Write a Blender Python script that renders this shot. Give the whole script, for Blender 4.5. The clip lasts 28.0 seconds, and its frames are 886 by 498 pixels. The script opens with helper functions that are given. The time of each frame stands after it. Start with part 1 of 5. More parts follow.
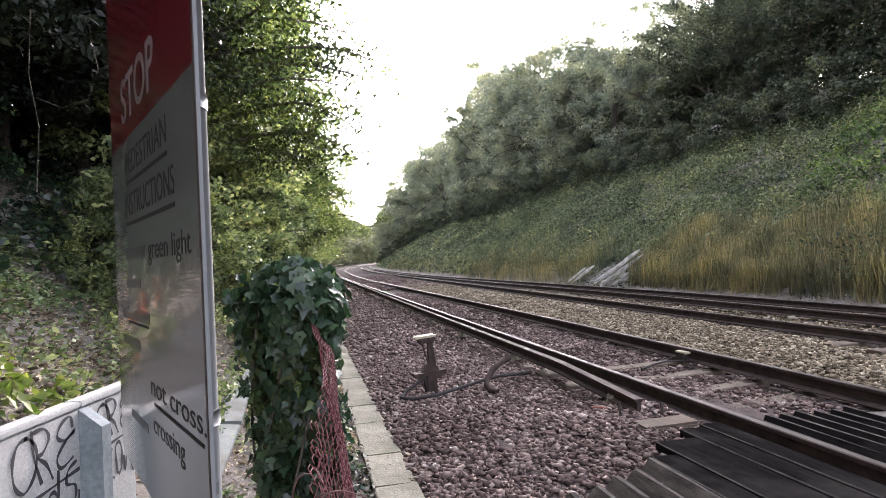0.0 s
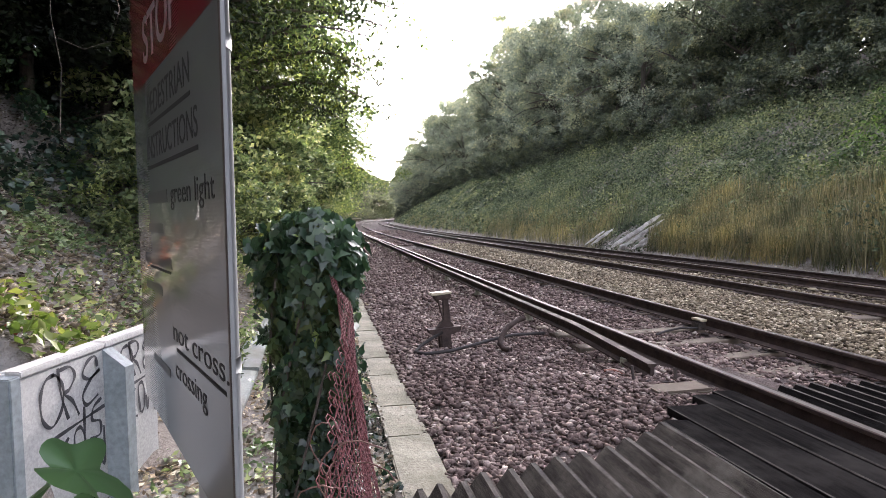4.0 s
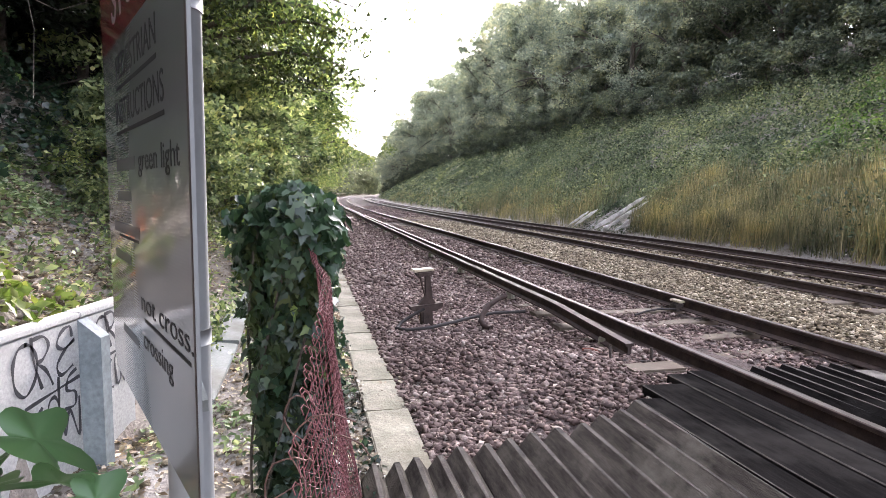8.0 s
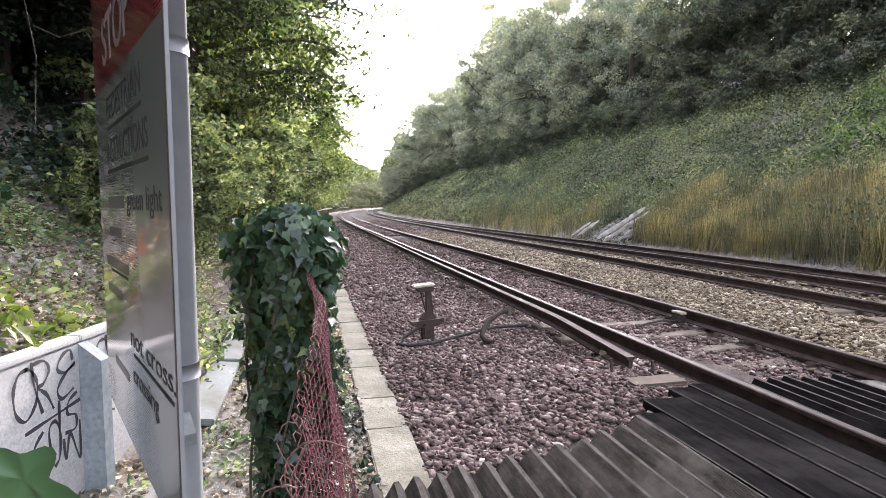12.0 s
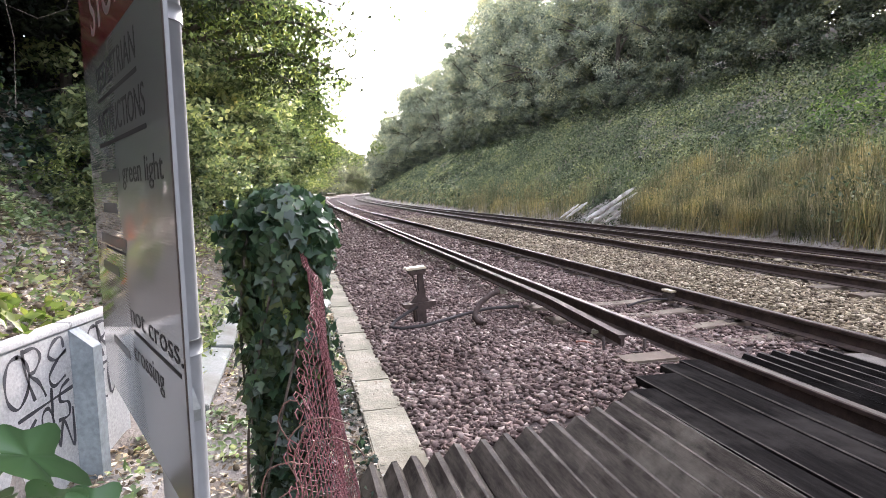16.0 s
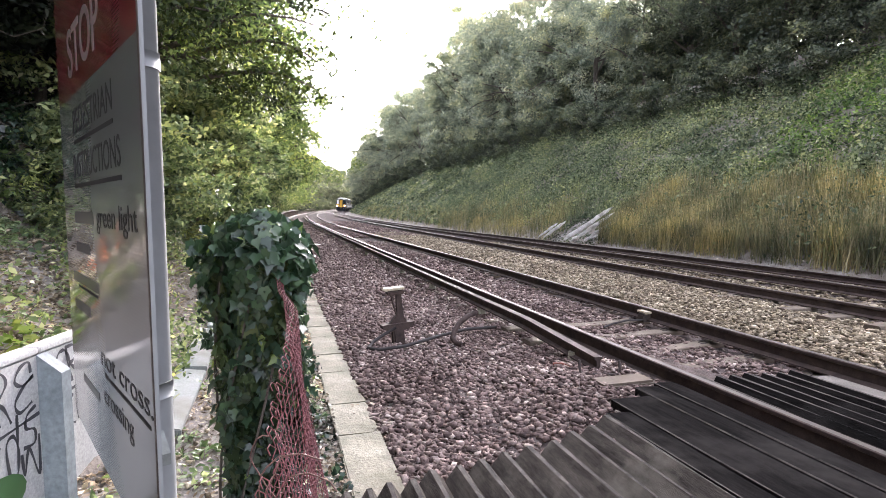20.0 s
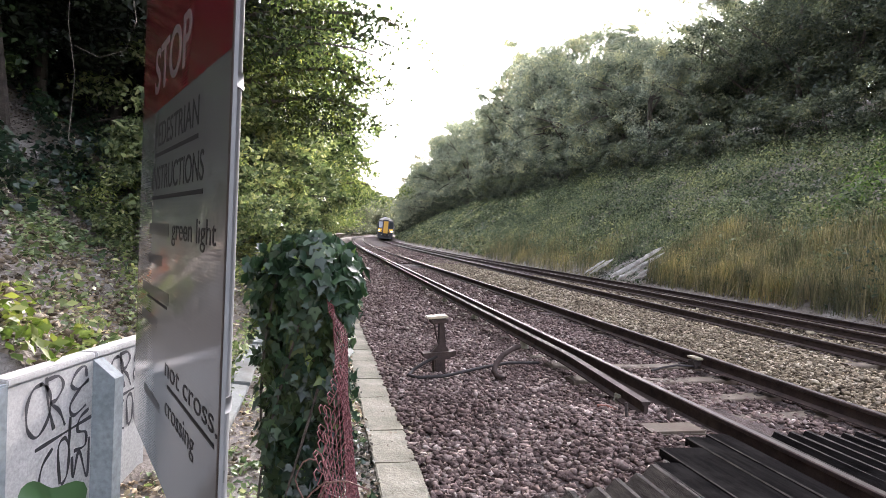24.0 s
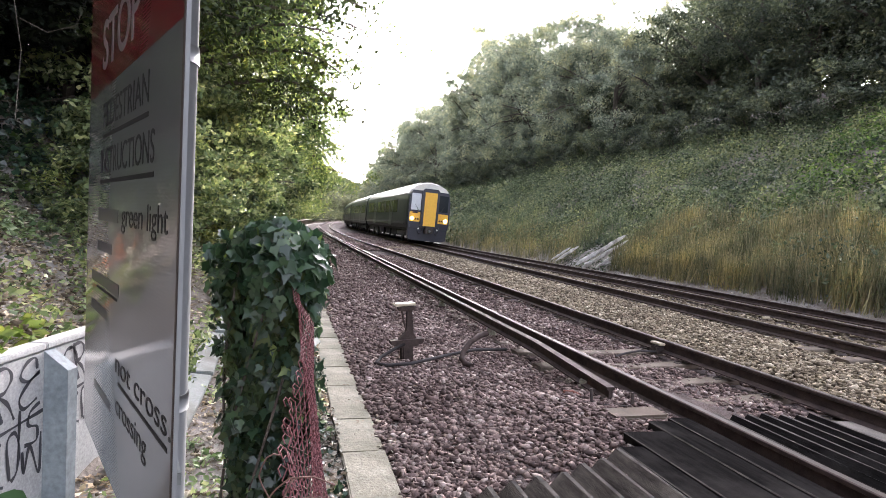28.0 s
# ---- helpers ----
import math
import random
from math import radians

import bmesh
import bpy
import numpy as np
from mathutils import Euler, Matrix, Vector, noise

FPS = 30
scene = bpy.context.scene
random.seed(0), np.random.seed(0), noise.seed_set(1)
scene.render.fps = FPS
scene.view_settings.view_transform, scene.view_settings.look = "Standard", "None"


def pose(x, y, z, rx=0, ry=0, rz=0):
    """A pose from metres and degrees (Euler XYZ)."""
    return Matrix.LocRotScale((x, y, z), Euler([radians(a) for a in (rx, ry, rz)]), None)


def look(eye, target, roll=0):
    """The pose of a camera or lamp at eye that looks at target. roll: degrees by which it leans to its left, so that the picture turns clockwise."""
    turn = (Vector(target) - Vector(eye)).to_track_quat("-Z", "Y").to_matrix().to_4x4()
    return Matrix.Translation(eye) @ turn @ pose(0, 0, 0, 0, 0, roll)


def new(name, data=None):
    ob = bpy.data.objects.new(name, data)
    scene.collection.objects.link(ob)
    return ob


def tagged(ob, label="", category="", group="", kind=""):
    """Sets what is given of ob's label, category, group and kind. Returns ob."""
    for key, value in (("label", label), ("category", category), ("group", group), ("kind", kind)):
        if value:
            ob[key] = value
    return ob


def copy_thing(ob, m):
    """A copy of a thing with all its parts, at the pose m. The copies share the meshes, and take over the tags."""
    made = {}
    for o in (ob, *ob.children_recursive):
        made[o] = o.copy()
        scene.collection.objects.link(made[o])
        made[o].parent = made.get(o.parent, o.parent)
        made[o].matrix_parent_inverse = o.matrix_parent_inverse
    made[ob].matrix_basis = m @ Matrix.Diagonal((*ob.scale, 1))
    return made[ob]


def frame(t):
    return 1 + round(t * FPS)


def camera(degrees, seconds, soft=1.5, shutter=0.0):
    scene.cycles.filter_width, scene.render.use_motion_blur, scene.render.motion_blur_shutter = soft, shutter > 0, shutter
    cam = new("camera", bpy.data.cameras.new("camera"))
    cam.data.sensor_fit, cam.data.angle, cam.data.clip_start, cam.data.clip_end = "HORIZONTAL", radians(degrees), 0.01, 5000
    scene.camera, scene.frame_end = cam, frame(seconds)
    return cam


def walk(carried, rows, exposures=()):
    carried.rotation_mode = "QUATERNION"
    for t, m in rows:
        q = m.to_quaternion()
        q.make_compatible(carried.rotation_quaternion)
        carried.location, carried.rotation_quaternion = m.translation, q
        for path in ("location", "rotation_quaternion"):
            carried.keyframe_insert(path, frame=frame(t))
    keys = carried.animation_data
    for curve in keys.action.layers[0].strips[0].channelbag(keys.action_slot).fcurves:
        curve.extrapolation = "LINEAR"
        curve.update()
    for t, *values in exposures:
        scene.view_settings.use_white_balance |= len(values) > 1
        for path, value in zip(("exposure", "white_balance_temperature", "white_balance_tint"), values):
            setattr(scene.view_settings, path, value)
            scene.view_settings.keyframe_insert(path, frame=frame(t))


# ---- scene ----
cam = camera(76.2, 28.0, soft=0.75)
PATH = [
    (0, (-0.027, -0.054, 1.362), (-0.037, 1.946, 1.392), -2.7),
    (0.5, (-0.004, -0.062, 1.362), (0.053, 1.937, 1.403), -2.6),
    (1, (0.003, -0.061, 1.356), (0.097, 1.936, 1.357), -2.6),
    (1.5, (-0.017, -0.042, 1.361), (0.06, 1.956, 1.31), -1.0),
    (2, (-0.009, -0.03, 1.357), (0.044, 1.967, 1.28), -0.8),
    (2.5, (-0.029, -0.033, 1.364), (0.003, 1.965, 1.274), -0.5),
    (3, (-0.041, -0.023, 1.358), (-0.1, 1.97, 1.197), -0.2),
    (3.5, (-0.046, -0.024, 1.357), (-0.121, 1.97, 1.22), -0.6),
    (5.5, (-0.011, -0.021, 1.367), (-0.004, 1.977, 1.262), 1.3),
    (6, (0.018, -0.03, 1.366), (0.119, 1.964, 1.248), 1.4),
    (6.5, (0.015, -0.029, 1.358), (0.133, 1.962, 1.207), 0.9),
    (7, (-0.026, -0.009, 1.351), (-0.018, 1.981, 1.148), 1.2),
    (7.5, (-0.038, -0.005, 1.351), (-0.07, 1.985, 1.15), 1.0),
    (8, (-0.028, -0.015, 1.354), (-0.047, 1.975, 1.156), 0.8),
    (8.5, (-0.027, -0.012, 1.347), (-0.05, 1.979, 1.161), 0.7),
    (9, (0.0, -0.016, 1.344), (0.003, 1.975, 1.161), -0.2),
    (9.5, (0.01, -0.017, 1.358), (0.046, 1.977, 1.205), 0.1),
    (10, (0.004, -0.018, 1.355), (0.026, 1.976, 1.2), -0.1),
    (10.5, (0.002, -0.01, 1.349), (0.025, 1.983, 1.183), -0.3),
    (11, (0.005, -0.026, 1.38), (0.003, 1.971, 1.275), -0.5),
    (11.5, (0.011, -0.026, 1.384), (0.004, 1.969, 1.249), 0.3),
    (12, (0.01, -0.033, 1.391), (-0.021, 1.96, 1.236), -0.1),
    (12.5, (0.001, -0.03, 1.395), (-0.042, 1.962, 1.229), 0.2),
    (14.5, (-0.03, -0.038, 1.383), (-0.047, 1.955, 1.217), 0.6),
    (15, (-0.036, -0.031, 1.384), (-0.058, 1.962, 1.217), 0.3),
    (15.5, (-0.033, -0.029, 1.379), (-0.047, 1.963, 1.208), 0.0),
    (16, (-0.018, -0.023, 1.365), (-0.01, 1.966, 1.155), -0.9),
    (16.5, (-0.008, -0.026, 1.38), (-0.012, 1.965, 1.196), -0.8),
    (17, (-0.002, -0.022, 1.397), (0.013, 1.974, 1.274), 0.3),
    (17.5, (-0.008, -0.03, 1.4), (-0.021, 1.968, 1.301), -0.5),
    (18, (-0.015, -0.026, 1.409), (-0.088, 1.969, 1.287), -0.8),
    (18.5, (-0.01, -0.008, 1.418), (0.038, 1.983, 1.233), 0.7),
    (19, (0.014, -0.04, 1.416), (0.163, 1.946, 1.237), -0.7),
    (19.5, (0.002, -0.03, 1.415), (0.094, 1.961, 1.239), -1.1),
    (20, (-0.004, -0.042, 1.416), (0.076, 1.95, 1.264), -0.3),
    (20.5, (-0.014, -0.041, 1.424), (0.031, 1.956, 1.316), 0.4),
    (21, (-0.01, -0.054, 1.412), (0.017, 1.944, 1.323), 0.8),
    (21.5, (-0.02, -0.05, 1.417), (-0.071, 1.949, 1.378), 1.4),
    (23.5, (-0.06, -0.011, 1.418), (-0.147, 1.986, 1.364), 3.0),
    (24, (-0.048, -0.016, 1.413), (-0.122, 1.982, 1.362), 2.7),
    (24.5, (-0.047, -0.008, 1.411), (-0.121, 1.99, 1.332), 2.8),
    (25, (-0.043, -0.005, 1.406), (-0.099, 1.992, 1.328), 2.7),
    (25.5, (-0.048, 0.001, 1.405), (-0.094, 1.998, 1.318), 2.6),
    (26, (-0.059, 0.009, 1.401), (-0.102, 2.006, 1.301), 2.8),
    (26.5, (-0.053, 0.004, 1.399), (-0.077, 2.001, 1.296), 2.6),
    (27, (-0.053, 0.004, 1.397), (-0.055, 2.001, 1.288), 2.4),
    (27.5, (-0.053, 0.014, 1.394), (-0.058, 2.01, 1.269), 2.6),
    (28, (-0.055, 0.024, 1.415), (-0.012, 2.021, 1.323), 3.0),
]
E0 = 2.66
EXPOSURES = [(t, E0 + d, 6250, 22) for t, d in ((0, -0.3), (1.5, -0.42), (3, -0.4), (5.5, -0.04), (8, 0.1), (12, 0.1), (15, 0.1), (17, 0.22), (18.5, 0.16), (20, 0.16), (21.5, 0.08), (23.5, -0.15), (28, -0.1))]
walk(cam, [(t, look(eye, target, roll)) for t, eye, target, roll in PATH], EXPOSURES)

# ---- world, sun and sky ----
SUN_AZ, SUN_EL = radians(8.5), radians(19.8)
world = bpy.data.worlds.new("sky_world")
scene.world = world
world.use_nodes = True
wn, wl = world.node_tree.nodes, world.node_tree.links
wn.clear()
w_out = wn.new("ShaderNodeOutputWorld")
w_bg = wn.new("ShaderNodeBackground")
w_sky = wn.new("ShaderNodeTexSky")
w_sky.sky_type = "NISHITA"
w_sky.sun_disc = False
w_sky.sun_elevation, w_sky.sun_rotation = SUN_EL, SUN_AZ
w_sky.air_density, w_sky.dust_density, w_sky.ozone_density = 1.0, 3.0, 1.0
w_hsv = wn.new("ShaderNodeHueSaturation")
w_hsv.inputs["Saturation"].default_value = 0.35
wl.new(w_sky.outputs[0], w_hsv.inputs["Color"])
wl.new(w_hsv.outputs[0], w_bg.inputs["Color"])
w_bg.inputs["Strength"].default_value = 0.2
wl.new(w_bg.outputs[0], w_out.inputs["Surface"])
sun_data = bpy.data.lights.new("sun", "SUN")
sun_data.energy, sun_data.angle, sun_data.color = 3.3, radians(5.0), (1.0, 0.94, 0.84)
sun = new("sun", sun_data)
sun.matrix_world = look((0, 0, 50), (-math.sin(SUN_AZ) * math.cos(SUN_EL), -math.cos(SUN_AZ) * math.cos(SUN_EL), 50 - math.sin(SUN_EL)))

# ---- materials ----


def nodes_of(name):
    m = bpy.data.materials.new(name)
    m.use_nodes = True
    n, l = m.node_tree.nodes, m.node_tree.links
    return m, n, l, n["Principled BSDF"]


def ramp(n, l, src, stops):
    r = n.new("ShaderNodeValToRGB")
    while len(r.color_ramp.elements) < len(stops):
        r.color_ramp.elements.new(0.5)
    for e, (p, c) in zip(r.color_ramp.elements, stops):
        e.position, e.color = p, (*c, 1)
    l.new(src, r.inputs["Fac"])
    return r.outputs["Color"]


def noise_tex(n, l, scale, detail=4.0, coords="Object", rough=0.6, stretch=None, turn=0.0):
    tc = n.new("ShaderNodeTexCoord")
    t = n.new("ShaderNodeTexNoise")
    t.inputs["Scale"].default_value, t.inputs["Detail"].default_value, t.inputs["Roughness"].default_value = scale, detail, rough
    src = tc.outputs[coords]
    if turn:
        vr = n.new("ShaderNodeVectorRotate")
        vr.rotation_type, vr.inputs["Angle"].default_value = "Z_AXIS", turn
        l.new(src, vr.inputs["Vector"])
        src = vr.outputs["Vector"]
    if stretch:
        mp = n.new("ShaderNodeMapping")
        mp.inputs["Scale"].default_value = stretch
        l.new(src, mp.inputs["Vector"])
        src = mp.outputs["Vector"]
    l.new(src, t.inputs["Vector"])
    return t.outputs["Fac"]


def mix(n, l, fac, a, b, mode="MIX"):
    m = n.new("ShaderNodeMix")
    m.data_type, m.blend_type = "RGBA", mode
    for sock, v in ((m.inputs[0], fac), (m.inputs[6], a), (m.inputs[7], b)):
        if isinstance(v, (int, float)):
            sock.default_value = v
        elif isinstance(v, tuple):
            sock.default_value = (*v, 1)
        else:
            l.new(v, sock)
    return m.outputs[2]


def bump(n, l, b, height, strength=0.4, dist=0.01):
    k = n.new("ShaderNodeBump")
    k.inputs["Strength"].default_value, k.inputs["Distance"].default_value = strength, dist
    l.new(height, k.inputs["Height"])
    l.new(k.outputs["Normal"], b.inputs["Normal"])


def surface(name, c1, c2, scale=6.0, fine=60.0, rough=0.8, metal=0.0, bump_s=0.3, bump_d=0.005, stain=None, spec=0.5, stretch=None, islands=0.0, turn=0.0):
    """A grainy surface: two colours mixed by coarse noise, fine grain, an optional stain."""
    m, n, l, b = nodes_of(name)
    big, small = noise_tex(n, l, scale, 5, stretch=stretch, turn=turn), noise_tex(n, l, fine, 3, stretch=stretch, turn=turn)
    col = ramp(n, l, big, [(0.3, c1), (0.7, c2)])
    grain = ramp(n, l, small, [(0.25, (0.6, 0.6, 0.6)), (0.75, (1.15, 1.15, 1.15))])
    col = mix(n, l, 0.8, col, grain, "MULTIPLY")
    if stain:
        col = mix(n, l, ramp(n, l, noise_tex(n, l, scale * 0.37, 6), [(0.5, (0, 0, 0)), (0.68, (1, 1, 1))]), col, stain)
    if islands:
        g = n.new("ShaderNodeNewGeometry")
        v = ramp(n, l, g.outputs["Random Per Island"], [(0.0, (1 - islands,) * 3), (1.0, (1 + islands,) * 3)])
        col = mix(n, l, 1.0, col, v, "MULTIPLY")
    l.new(col, b.inputs["Base Color"])
    b.inputs["Roughness"].default_value, b.inputs["Metallic"].default_value = rough, metal
    b.inputs["Specular IOR Level"].default_value = spec
    bump(n, l, b, small, bump_s, bump_d)
    return m


def leaf_material(name, stops, trans=0.45, rough=0.5, spec=0.3, through_tint=(1.2, 1.25, 0.85), patch_scale=0.8):
    """Leaves whose hue changes from leaf to leaf, and that let light through."""
    m, n, l, b = nodes_of(name)
    g = n.new("ShaderNodeNewGeometry")
    col = ramp(n, l, g.outputs["Random Per Island"], stops)
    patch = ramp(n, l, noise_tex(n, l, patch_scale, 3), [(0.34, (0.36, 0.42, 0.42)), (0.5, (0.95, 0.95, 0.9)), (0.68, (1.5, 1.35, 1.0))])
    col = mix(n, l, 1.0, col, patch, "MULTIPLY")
    l.new(col, b.inputs["Base Color"])
    b.inputs["Roughness"].default_value, b.inputs["Specular IOR Level"].default_value = rough, spec
    tr = n.new("ShaderNodeBsdfTranslucent")
    l.new(mix(n, l, 1.0, col, through_tint, "MULTIPLY"), tr.inputs["Color"])
    sh = n.new("ShaderNodeMixShader")
    sh.inputs[0].default_value = trans
    l.new(b.outputs[0], sh.inputs[1])
    l.new(tr.outputs[0], sh.inputs[2])
    l.new(sh.outputs[0], n["Material Output"].inputs["Surface"])
    return m


def plain(name, c, rough=0.5, metal=0.0, spec=0.5, emit=None, power=0.0, coat=0.0):
    m, n, l, b = nodes_of(name)
    col = ramp(n, l, noise_tex(n, l, 14, 5), [(0.3, tuple(v * 0.85 for v in c)), (0.7, tuple(min(1, v * 1.1) for v in c))])
    l.new(col, b.inputs["Base Color"])
    b.inputs["Roughness"].default_value, b.inputs["Metallic"].default_value, b.inputs["Specular IOR Level"].default_value = rough, metal, spec
    b.inputs["Coat Weight"].default_value = coat
    if emit:
        b.inputs["Emission Color"].default_value, b.inputs["Emission Strength"].default_value = (*emit, 1), power
    return m


M_EARTH = surface("earth_and_litter", (0.14, 0.115, 0.092), (0.28, 0.25, 0.212), 3, 40, 0.95, bump_s=0.8, bump_d=0.03, stain=(0.34, 0.325, 0.30))
M_BALLAST_BED = surface("ballast_bed", (0.065, 0.05, 0.045), (0.14, 0.113, 0.103), 9, 45, 0.95, bump_s=1.0, bump_d=0.03, spec=0.15)
def stone_material(name, stops):
    """Broken stone: each piece of its own tone, speckled, with dusty faces."""
    m, n, l, b = nodes_of(name)
    g = n.new("ShaderNodeNewGeometry")
    col = ramp(n, l, g.outputs["Random Per Island"], stops)
    speck = noise_tex(n, l, 140, 3)
    col = mix(n, l, 1.0, col, ramp(n, l, speck, [(0.3, (0.6, 0.58, 0.57)), (0.7, (1.3, 1.3, 1.28))]), "MULTIPLY")
    col = mix(n, l, 1.0, col, ramp(n, l, noise_tex(n, l, 1.1, 4), [(0.35, (0.72, 0.68, 0.66)), (0.65, (1.2, 1.2, 1.18))]), "MULTIPLY")
    l.new(col, b.inputs["Base Color"])
    b.inputs["Roughness"].default_value, b.inputs["Specular IOR Level"].default_value = 0.92, 0.15
    bump(n, l, b, speck, 0.3, 0.004)
    return m


M_STONE_PURPLE = stone_material("granite_ballast", [(0.0, (0.064, 0.047, 0.043)), (0.4, (0.142, 0.104, 0.095)), (0.75, (0.218, 0.166, 0.150)), (0.93, (0.295, 0.24, 0.215)), (1.0, (0.42, 0.37, 0.33))])
M_STONE_PALE = stone_material("pale_granite_ballast", [(0.0, (0.078, 0.063, 0.044)), (0.5, (0.205, 0.172, 0.12)), (0.85, (0.35, 0.30, 0.215)), (1.0, (0.52, 0.47, 0.365))])
M_RUST = surface("rusty_steel", (0.034, 0.025, 0.022), (0.08, 0.056, 0.047), 9, 120, 0.8, 0.1, 0.3, 0.002, spec=0.2)
M_RAILTOP = surface("worn_rail_head", (0.042, 0.033, 0.027), (0.08, 0.065, 0.053), 5, 90, 0.5, 0.2, 0.05, 0.001, spec=0.3)
M_COND_TOP = surface("worn_conductor_head", (0.06, 0.048, 0.04), (0.12, 0.10, 0.085), 5, 90, 0.75, 0.1, 0.05, 0.001, spec=0.2)
M_SLEEPER = surface("weathered_concrete_sleeper", (0.0806, 0.0627, 0.0435), (0.155, 0.125, 0.0897), 5, 70, 0.9, stain=(0.0868, 0.0627, 0.0435))
M_KERB = surface("old_concrete_edging", (0.18, 0.168, 0.122), (0.33, 0.315, 0.24), 5, 45, 0.94, stain=(0.13, 0.12, 0.08), bump_s=0.8, bump_d=0.01)
M_TIMBER = surface("dark_weathered_timber", (0.0075, 0.007, 0.0068), (0.021, 0.0193, 0.0183), 4, 45, 0.95, bump_s=0.9, bump_d=0.006, spec=0.0, stain=(0.032, 0.0295, 0.0272), stretch=(7, 0.8, 7), turn=-0.2488)
M_TIMBER_WORN = surface("worn_timber_edge", (0.022, 0.020, 0.0175), (0.095, 0.086, 0.075), 7, 90, 0.9, bump_s=0.6, spec=0.15)
M_TIMBER_BROWN = surface("brown_weathered_timber", (0.034, 0.030, 0.026), (0.12, 0.106, 0.09), 4, 40, 0.95, bump_s=1.0, bump_d=0.008, spec=0.02, stain=(0.20, 0.185, 0.152), stretch=(6, 0.9, 6), turn=-0.2488)
M_TIMBER_EDGE = surface("grey_timber", (0.075, 0.067, 0.056), (0.15, 0.137, 0.117), 5, 80, 0.9, bump_s=0.6)
M_IRON = surface("dark_iron", (0.04, 0.032, 0.03), (0.09, 0.07, 0.06), 14, 120, 0.65, 0.4)
M_CABLE = plain("black_cable", (0.045, 0.04, 0.038), 0.8, spec=0.2)
M_ORANGE = plain("faded_orange_plastic", (0.168, 0.051, 0.03), 0.7)
M_PALEPLASTIC = plain("faded_cream_plastic", (0.42, 0.37, 0.26), 0.6)
M_POLE = plain("galvanised_steel", (0.185, 0.193, 0.19), 0.6, metal=0.05)
M_WHITEPAINT = surface("chalky_white_paint", (0.42, 0.42, 0.401), (0.509, 0.509, 0.489), 3, 70, 0.8, bump_s=0.15, stain=(0.35, 0.344, 0.318))
M_GREYPOST = surface("blue_grey_concrete", (0.17, 0.20, 0.21), (0.25, 0.285, 0.295), 3, 30, 0.85, bump_s=0.15)
M_SPRAY = plain("black_spray_paint", (0.05, 0.05, 0.055), 0.6)
M_WIRE = surface("red_brown_coated_wire", (0.10, 0.028, 0.03), (0.20, 0.06, 0.06), 20, 150, 0.6)
M_WIRE_RUST = surface("rusty_bare_wire", (0.11, 0.055, 0.045), (0.24, 0.145, 0.115), 20, 150, 0.7, 0.3)
M_CHALK = surface("chalk_rock", (0.58, 0.56, 0.52), (0.90, 0.88, 0.85), 3.5, 25, 0.9, bump_s=0.8, bump_d=0.05, stain=(0.16, 0.145, 0.12))
M_BARK = surface("grey_brown_bark", (0.05, 0.04, 0.033), (0.12, 0.10, 0.08), 5, 40, 0.95, bump_s=0.9, bump_d=0.02)
M_GREENPANEL = surface("pale_green_board", (0.167, 0.191, 0.179), (0.241, 0.265, 0.251), 3, 60, 0.8, stain=(0.112, 0.112, 0.093))

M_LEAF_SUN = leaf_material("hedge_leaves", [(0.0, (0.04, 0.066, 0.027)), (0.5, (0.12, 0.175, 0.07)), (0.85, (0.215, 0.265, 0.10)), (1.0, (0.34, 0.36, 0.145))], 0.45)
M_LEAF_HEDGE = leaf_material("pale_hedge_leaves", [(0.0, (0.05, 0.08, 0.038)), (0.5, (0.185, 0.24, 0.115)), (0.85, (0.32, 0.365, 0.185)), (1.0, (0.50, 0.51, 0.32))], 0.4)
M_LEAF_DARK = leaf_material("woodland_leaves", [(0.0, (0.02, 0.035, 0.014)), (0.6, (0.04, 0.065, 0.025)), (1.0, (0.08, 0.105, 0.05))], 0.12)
# Near-black leaves: the shade of the wood is put into their colour.
M_LEAF_WOODSHADE = leaf_material("shade_toned_wood_leaves", [(0.0, (0.007, 0.012, 0.006)), (0.6, (0.014, 0.022, 0.010)), (1.0, (0.032, 0.044, 0.022))], 0.03)
# Leaf colour lightened and greyed, which puts haze before the sun into it.
M_LEAF_FAR = leaf_material("haze_toned_tree_leaves", [(0.0, (0.21, 0.243, 0.203)), (0.6, (0.32, 0.352, 0.297)), (1.0, (0.475, 0.50, 0.41))], 0.45, through_tint=(1.15, 1.15, 0.9))
# Darker copy of the leaves above, with shade put into the colour.
M_LEAF_DARKENED = leaf_material("shade_darkened_tree_leaves", [(0.0, (0.05, 0.065, 0.05)), (0.6, (0.10, 0.12, 0.088)), (1.0, (0.19, 0.205, 0.15))], 0.35)
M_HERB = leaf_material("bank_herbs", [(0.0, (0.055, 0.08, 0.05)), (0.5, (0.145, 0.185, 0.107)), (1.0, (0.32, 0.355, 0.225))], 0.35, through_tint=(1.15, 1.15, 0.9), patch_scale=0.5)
M_HERB_LUSH = leaf_material("lush_bank_herbs", [(0.0, (0.055, 0.105, 0.03)), (0.5, (0.12, 0.20, 0.06)), (1.0, (0.23, 0.32, 0.11))], 0.4)
M_REED = leaf_material("dry_reeds", [(0.0, (0.085, 0.10, 0.052)), (0.4, (0.18, 0.172, 0.10)), (0.75, (0.285, 0.245, 0.15)), (1.0, (0.44, 0.375, 0.26))], 0.4)
M_IVY = leaf_material("ivy_leaves", [(0.0, (0.0108, 0.0288, 0.0162)), (0.6, (0.0216, 0.0504, 0.0288)), (0.95, (0.0405, 0.081, 0.0405)), (1.0, (0.162, 0.234, 0.045))], 0.15, 0.32, 0.5)
